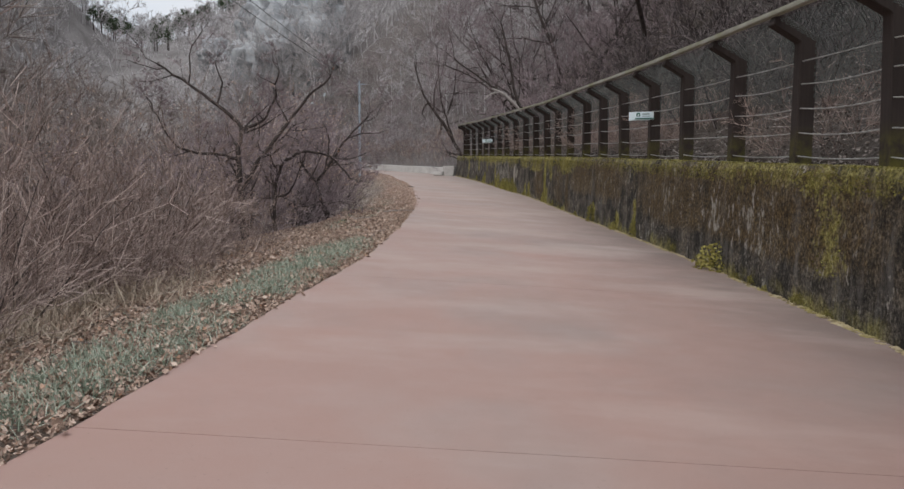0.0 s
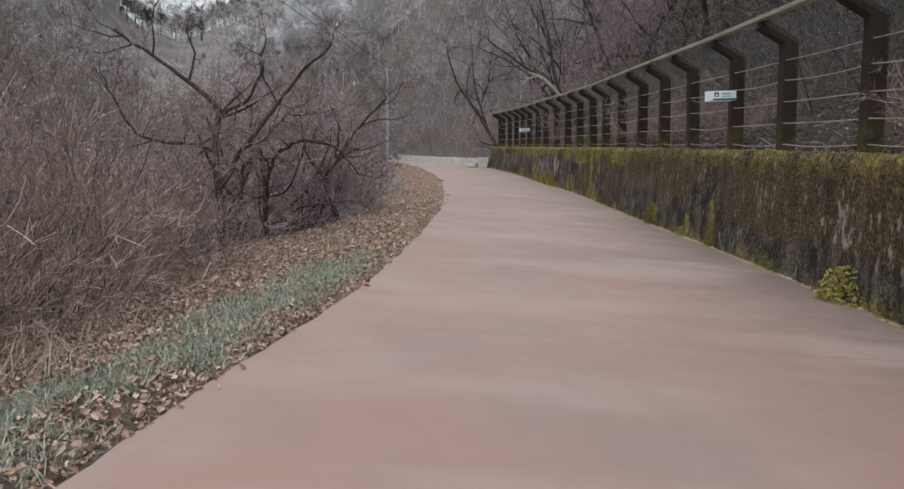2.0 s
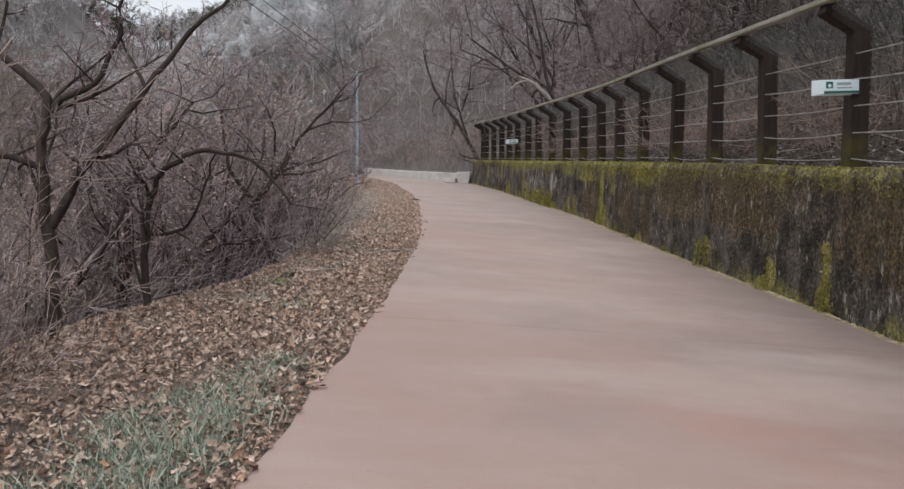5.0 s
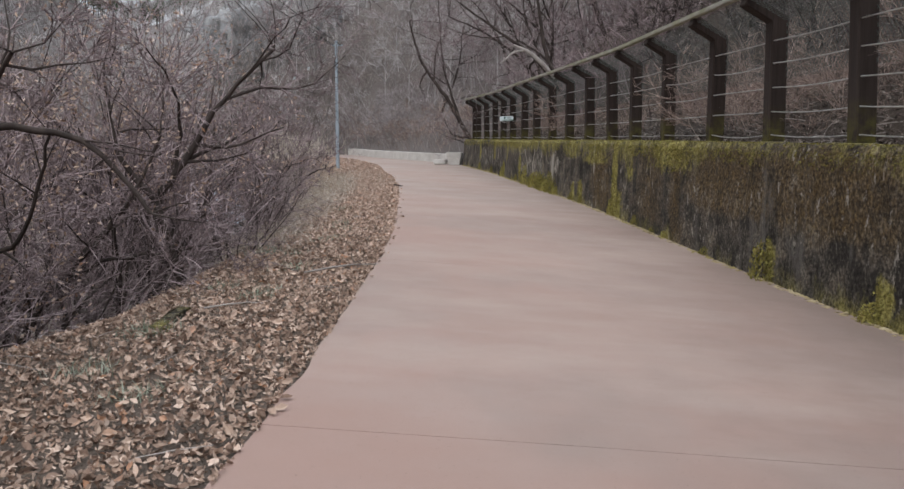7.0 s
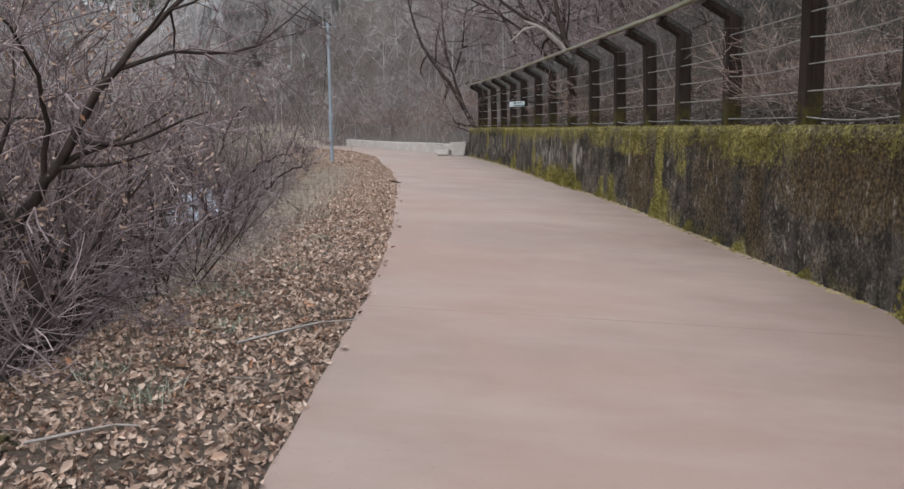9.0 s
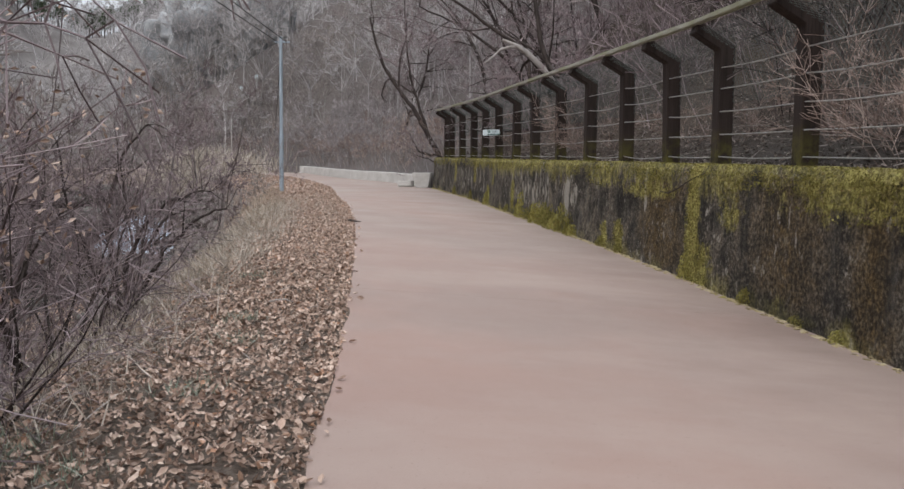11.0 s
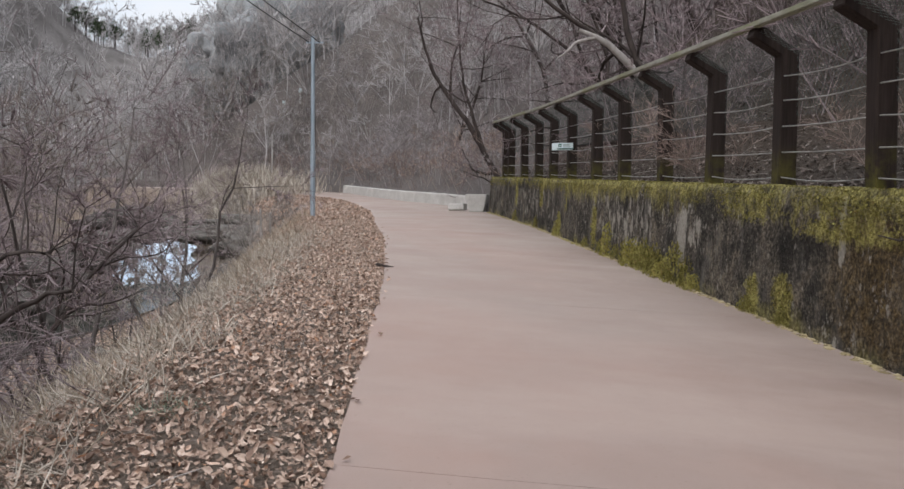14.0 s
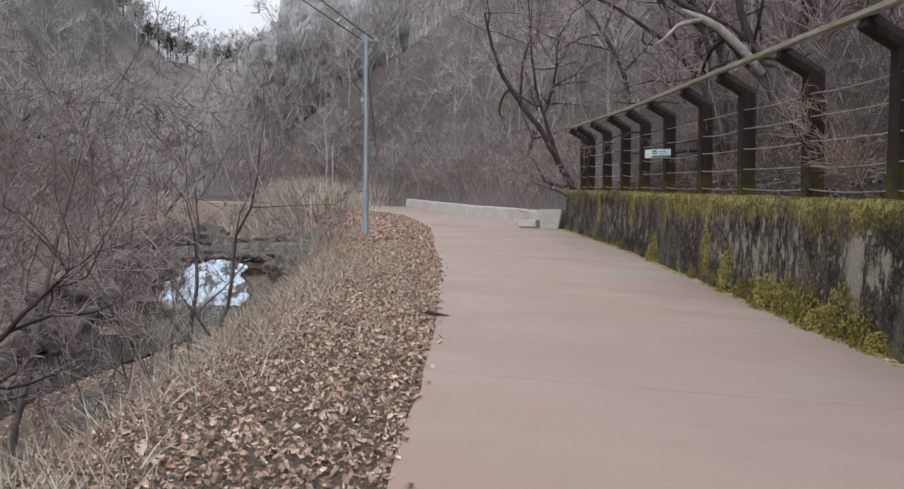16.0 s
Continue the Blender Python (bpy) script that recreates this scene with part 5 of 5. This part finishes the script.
tufts("grass", *clumped(26000, 110, 2.0, 13.2, 0.22, 0.85, 0.11), 0.06, 0.14, GRASS, "pale blue-green grass along the road's edge", "grass", 0.9, 2.0)
tufts("grass_patch", *clumped(1500, 14, 14, 27, 0.7, 1.5, 0.1), 0.06, 0.13, GRASS, "sparse green grass among the leaves", "grass", 0.6, 2.0)
tufts("dry_grass", *clumped(7500, 110, 2.5, 9.5, 1.2, 2.6, 0.16), 0.12, 0.36, STRAW, "bleached dry grass on the bank", "grass", 0.75)
tufts("brow_grass", *clumped(12000, 200, 21, 40, 1.25, 2.7, 0.16), 0.10, 0.34, BLEACHED, "grey bleached grass tangled on the brow of the bank", "grass", 0.95)
tufts("slope_grass", *clumped(13000, 220, 22, 50, 1.7, 4.2, 0.2), 0.12, 0.36, STRAW, "bleached dry grass on the slope to the stream", "grass", 0.75)
x, y = clumped(9000, 160, 50, 80, 4.2, 11, 0.5)
tufts("reed_mound", rng.normal(-15.2, 1.6, 13000), rng.normal(67.5, 2.2, 13000), 0.9, 1.9, BLEACHED, "pale straw-coloured reed mound beyond the fall", "reeds", 0.35, 0.8)
tufts("reeds", x, y, 0.3, 0.85, STRAW, "tall straw-coloured reeds by the stream", "reeds", 0.3, 0.35)
tufts("matted_grass", *clumped(22000, 420, 31, 56, 0.25, 2.6, 0.2), 0.06, 0.17, BLEACHED, "pale matted grass on the verge before the bend", "grass", 1.1, 0.9)
v, f = path_tubes([(np.array([(0, -0.5, 0), (0.02, 0, 0.03), (0, 0.5, 0.01)]), np.array([0.012, 0.01, 0.006]))], 3)
for name, side, count, lo, hi in (("fallen_sticks", 0, 450, 0.1, 0.32), ("slope_sticks", 1, 1100, 0.2, 0.7)):
    y = 4 + 44 * rng.random(count)
    x = x_left(y) - 0.2 - 3.0 * rng.random(count) if side == 0 else x_right(y) + 0.6 + 4 * rng.random(count)
    turns = np.column_stack([rng.normal(0, 0.25, count), rng.normal(0, 0.15, count), rng.uniform(0, 6.28, count)])
    sv, sf = strew(v, f, np.column_stack([x, y, ground_z(x, y) + 0.03]), turns, rng.uniform(lo, hi, count))
    tagged(new(name, mesh_of(name, sv, sf, TWIG_FAR)), "fallen grey sticks among dead leaves", "sticks", kind="stuff")

# moss on the wall's brow, in the gutter and in clumps at its foot
bm = bmesh.new()
bmesh.ops.create_icosphere(bm, subdivisions=1, radius=1)
bump_v, bump_f = np.array([p.co[:] for p in bm.verts]), np.array([[q.index for q in p.verts] for p in bm.faces])
bm.free()


def moss_bumps(name, x, y, z, lo, hi, squash, label):
    n = len(x)
    s = rng.uniform(lo, hi, n)
    v, f = scatter(bump_v, bump_f, np.column_stack([x, y, z]), rng.uniform(0, 6.28, n), np.column_stack([s * rng.uniform(0.7, 1.5, n), s * rng.uniform(0.7, 1.5, n), s * squash]))
    v = v + rng.normal(0, 0.004, v.shape)
    return tagged(new(name, mesh_of(name, v, f, GUTTER)), label, "moss", kind="stuff")


n = 24000
y = 3 + 47 * rng.random(n)
over = rng.random(n) ** 2.5
fv, ff = strew([(0, -0.5, 0), (-0.35, 0, 0.15), (0.35, 0, 0.15), (0, 0.6, 0)], [(0, 2, 1), (1, 2, 3)], np.column_stack([at(POSTS, y) - 0.43 + 0.24 * rng.random(n) * (over < 0.3), y, wall_top(y) + 0.008 - 0.26 * over]), rng.uniform(-3.1, 3.1, (n, 3)), rng.uniform(0.010, 0.03, n))
tagged(new("wall_moss", mesh_of("wall_moss", fv, ff, MOSS)), "yellow-green moss fuzz along the wall's brow", "moss", kind="stuff")
n = 60000
y, h = 7 + 43 * rng.random(n), rng.random(n)
keep = marks("moss", y, h) * rng.uniform(0.6, 1.2, n) > 0.42
y, h = y[keep], h[keep]
n = len(y)
foot_z = level(y) - drop(y) - 0.12
fv, ff = strew([(0, -0.5, 0), (-0.35, 0, 0.15), (0.35, 0, 0.15), (0, 0.6, 0)], [(0, 2, 1), (1, 2, 3)], np.column_stack([at(POSTS, y) - 0.435 - 0.05 * (1 - h) - 0.012 * rng.random(n), y, foot_z + (wall_top(y) - foot_z) * h]), rng.uniform(-3.1, 3.1, (n, 3)), rng.uniform(0.012, 0.034, n))
tagged(new("hanging_moss", mesh_of("hanging_moss", fv, ff, MOSS)), "yellow-green moss running down the wall's face", "moss", kind="stuff")
n = 2200
y = 3 + 47 * rng.random(n)
moss_bumps("gutter_moss", x_right(y) - 0.055 - 0.09 * rng.random(n) ** 1.5, y, level(y) - drop(y) + 0.004, 0.012, 0.04, 0.5, "sandy soil and moss in the joint at the wall's foot")


def clump_mesh(seed):
    pick = np.random.default_rng(seed)
    p = pick.normal(0, 1, (700, 3))
    p /= np.linalg.norm(p, axis=1, keepdims=True)
    p[:, 2] = np.abs(p[:, 2])
    p = p * pick.uniform(0.55, 1.0, (700, 1)) * [1, 1, 1.1]
    fv, ff = strew([(0, -0.5, 0), (-0.3, 0, 0.1), (0.3, 0, 0.1), (0, 0.6, 0)], [(0, 2, 1), (1, 2, 3)], p, pick.uniform(-3.1, 3.1, (700, 3)), pick.uniform(0.08, 0.18, 700))
    return mesh_of("moss_clump", fv, ff, MOSS_BRIGHT if seed == 83 else MOSS)


CLUMPS = [clump_mesh(s) for s in (81, 82, 83)]
for k, (y, s, up) in enumerate(((8.6, 0.12, 1), (9.3, 0.16, 1), (10.2, 0.1, 1), (10.7, 0.15, 0.9), (11.2, 0.17, 0.8), (11.95, 0.4, 1.15), (14.2, 0.14, 1.2), (16.8, 0.17, 2.4), (18.4, 0.18, 1.5), (20.75, 0.3, 1.75), (22.6, 0.14, 1), (24.4, 0.13, 1),
                                  (25.2, 0.15, 1), (26.3, 0.14, 1.6), (28.0, 0.14, 2.6), (30.6, 0.15, 1.2), (31.4, 0.18, 1.4), (32.9, 0.22, 1.2), (33.25, 0.28, 1.5), (33.6, 0.34, 1.5), (34.0, 0.3, 1.2), (34.5, 0.36, 1.5), (34.9, 0.28, 1.8), (35.4, 0.3, 1.4), (35.9, 0.26, 2.2), (36.4, 0.2, 1.6), (36.9, 0.22, 2.8), (37.5, 0.2, 1.2), (38.5, 0.18, 1.6), (41.0, 0.2, 2.2), (43.5, 0.2, 1.6), (46.0, 0.2, 1.4))):
    ob = tagged(new("moss_clump", CLUMPS[k % 3]), "bushy yellow-green moss clump at the wall's foot", "moss", "moss clumps", "stuff")
    ob.matrix_basis = pose(float(x_right(y)) - 0.04, y, float(level(y) - drop(y)) - 0.01, 0, 0, 20 * (k % 3)) @ Matrix.Diagonal((s * 0.5, s * 1.1, s * 0.88 * up * (0.8 + 0.12 * (k % 4)), 1))

# a mossy beam on the brow, a stick and a clod on the road's edge, a far slim pole
bm = box(0.15, 0.75, 0.13, 0.03)
bmesh.ops.subdivide_edges(bm, edges=bm.edges[:], cuts=2)
for vert in bm.verts:
    vert.co += Vector((noise.noise(vert.co * 4), noise.noise(vert.co * 4 + Vector((5, 0, 0))), noise.noise(vert.co * 4 + Vector((0, 5, 0))))) * 0.02
me = bm_mesh("mossy_beam", bm, WALL)
me.attributes.new("height", "FLOAT", "POINT").data.foreach_set("value", [0.9 + p.co.z for p in me.vertices])
ob = tagged(new("mossy_beam", me), "moss-covered concrete beam end on the leafy brow", "beam")
ob.matrix_basis = pose(-2.7, 17.3, float(ground_z(-2.7, 17.3)) - 0.012, 2, 0, 4)
for x, y, length, turn, r in ((-1.78, 19.3, 0.9, 38, 0.009), (-2.35, 24.6, 0.2, 80, 0.007), (-2.3, 17.6, 0.5, 60, 0.007)):
    v, f = path_tubes([(np.array([(0, -0.5 * length, 0), (0.03, -0.15 * length, 0.02), (-0.02, 0.2 * length, 0.015), (0.04, 0.5 * length, 0.0)]), np.array([r, r, r * 0.8, r * 0.5]))], 7)
    ob = tagged(new("stick", mesh_of("stick", v, f, DEADWOOD, smooth=True)), "pale fallen stick lying on dead leaves", "stick", "sticks")
    ob.matrix_basis = pose(x, y, float(ground_z(x, y)) + 0.035, 0, 0, -turn)
v, f = path_tubes([(np.array([(-0.16, 0, 0.02), (-0.05, 0, 0.05), (0.08, 0.01, 0.03), (0.3, 0.02, 0.01)]), np.array([0.02, 0.05, 0.03, 0.006]))], 7)
ob = tagged(new("root_clod", mesh_of("root_clod", v, f, BARK, smooth=True)), "dark clod with a twig at the road's edge", "clod")
ob.matrix_basis = pose(-2.66, 33.4, float(level(33.4)) + 0.005) @ Matrix.Scale(0.6, 4)
slim = tagged(new("slim_pole"), "thin pale pole beyond the bend", "pole")
v, f = path_tubes([(np.array([(0, 0, -2.5), (0, 0, 0), (0, 0, 3.3)]), np.array([0.05, 0.05, 0.04]))], 8)
part("shaft", mesh_of("shaft", v, f, CONCRETE, smooth=True), slim)
part("cap", bm_mesh("cap", box(0.12, 0.12, 0.06, 0.01, (0, 0, 3.3)), CONCRETE), slim)
slim.location = (-14.69, 75.0, 2.5)

# small things beyond the bend, stakes on the slope and a twig caught on the wall
for x, y, top in ((-15.15, 80.0, 4.46), (-14.07, 80.0, 3.6)):
    marker = tagged(new("marker_post"), "small pale marker post beyond the bend", "post", "marker posts")
    g = float(ground_z(x, y))
    tall = max(top - g, 0.9)
    v, f = path_tubes([(np.array([(0, 0, -0.4), (0, 0, 0.3), (0, 0, tall - 0.1)]), np.array([0.07, 0.07, 0.06]))], 8)
    part("shaft", mesh_of("shaft", v, f, CONCRETE, smooth=True), marker)
    part("head", bm_mesh("head", box(0.22, 0.1, 0.3, 0.02, (0, 0, tall - 0.1)), SIGN_WHITE), marker)
    marker.location = (x, y, g)
for x, y, top, lean in ((-9.63, 52.0, 1.27, 2), (-9.22, 52.0, 1.6, -2), (-8.88, 51.8, 1.5, 3)):
    g = float(ground_z(x, y))
    tall = max(top - g, 0.8)
    v, f = path_tubes([(np.array([(0, 0, -0.4), (0.01, 0, 0.4 * tall), (0, 0.01, tall)]), np.array([0.045, 0.042, 0.038]))], 7)
    ob = tagged(new("stake", mesh_of("stake", v, f, DEADWOOD, smooth=True)), "weathered grey stake on the slope to the stream", "stake", "stakes")
    ob.matrix_basis = pose(x, y, g, lean, lean, 0)
v, f = path_tubes([(np.array([(-0.05, 0.72, -0.11), (-0.03, 0.45, -0.14), (-0.02, 0.15, -0.08), (-0.01, -0.2, 0.02), (0.0, -0.7, 0.12)]), np.array([0.005, 0.008, 0.008, 0.006, 0.004]))], 7)
ob = tagged(new("twig", mesh_of("twig", v, f, BARK, smooth=True)), "bent dark twig caught on the mossy wall", "twig")
ob.matrix_basis = pose(float(x_right(28.25)) - 0.02, 28.25, 1.84, 0, 0, -math.degrees(math.atan(float(x_right(28.7) - x_right(27.8)) / 0.9)))
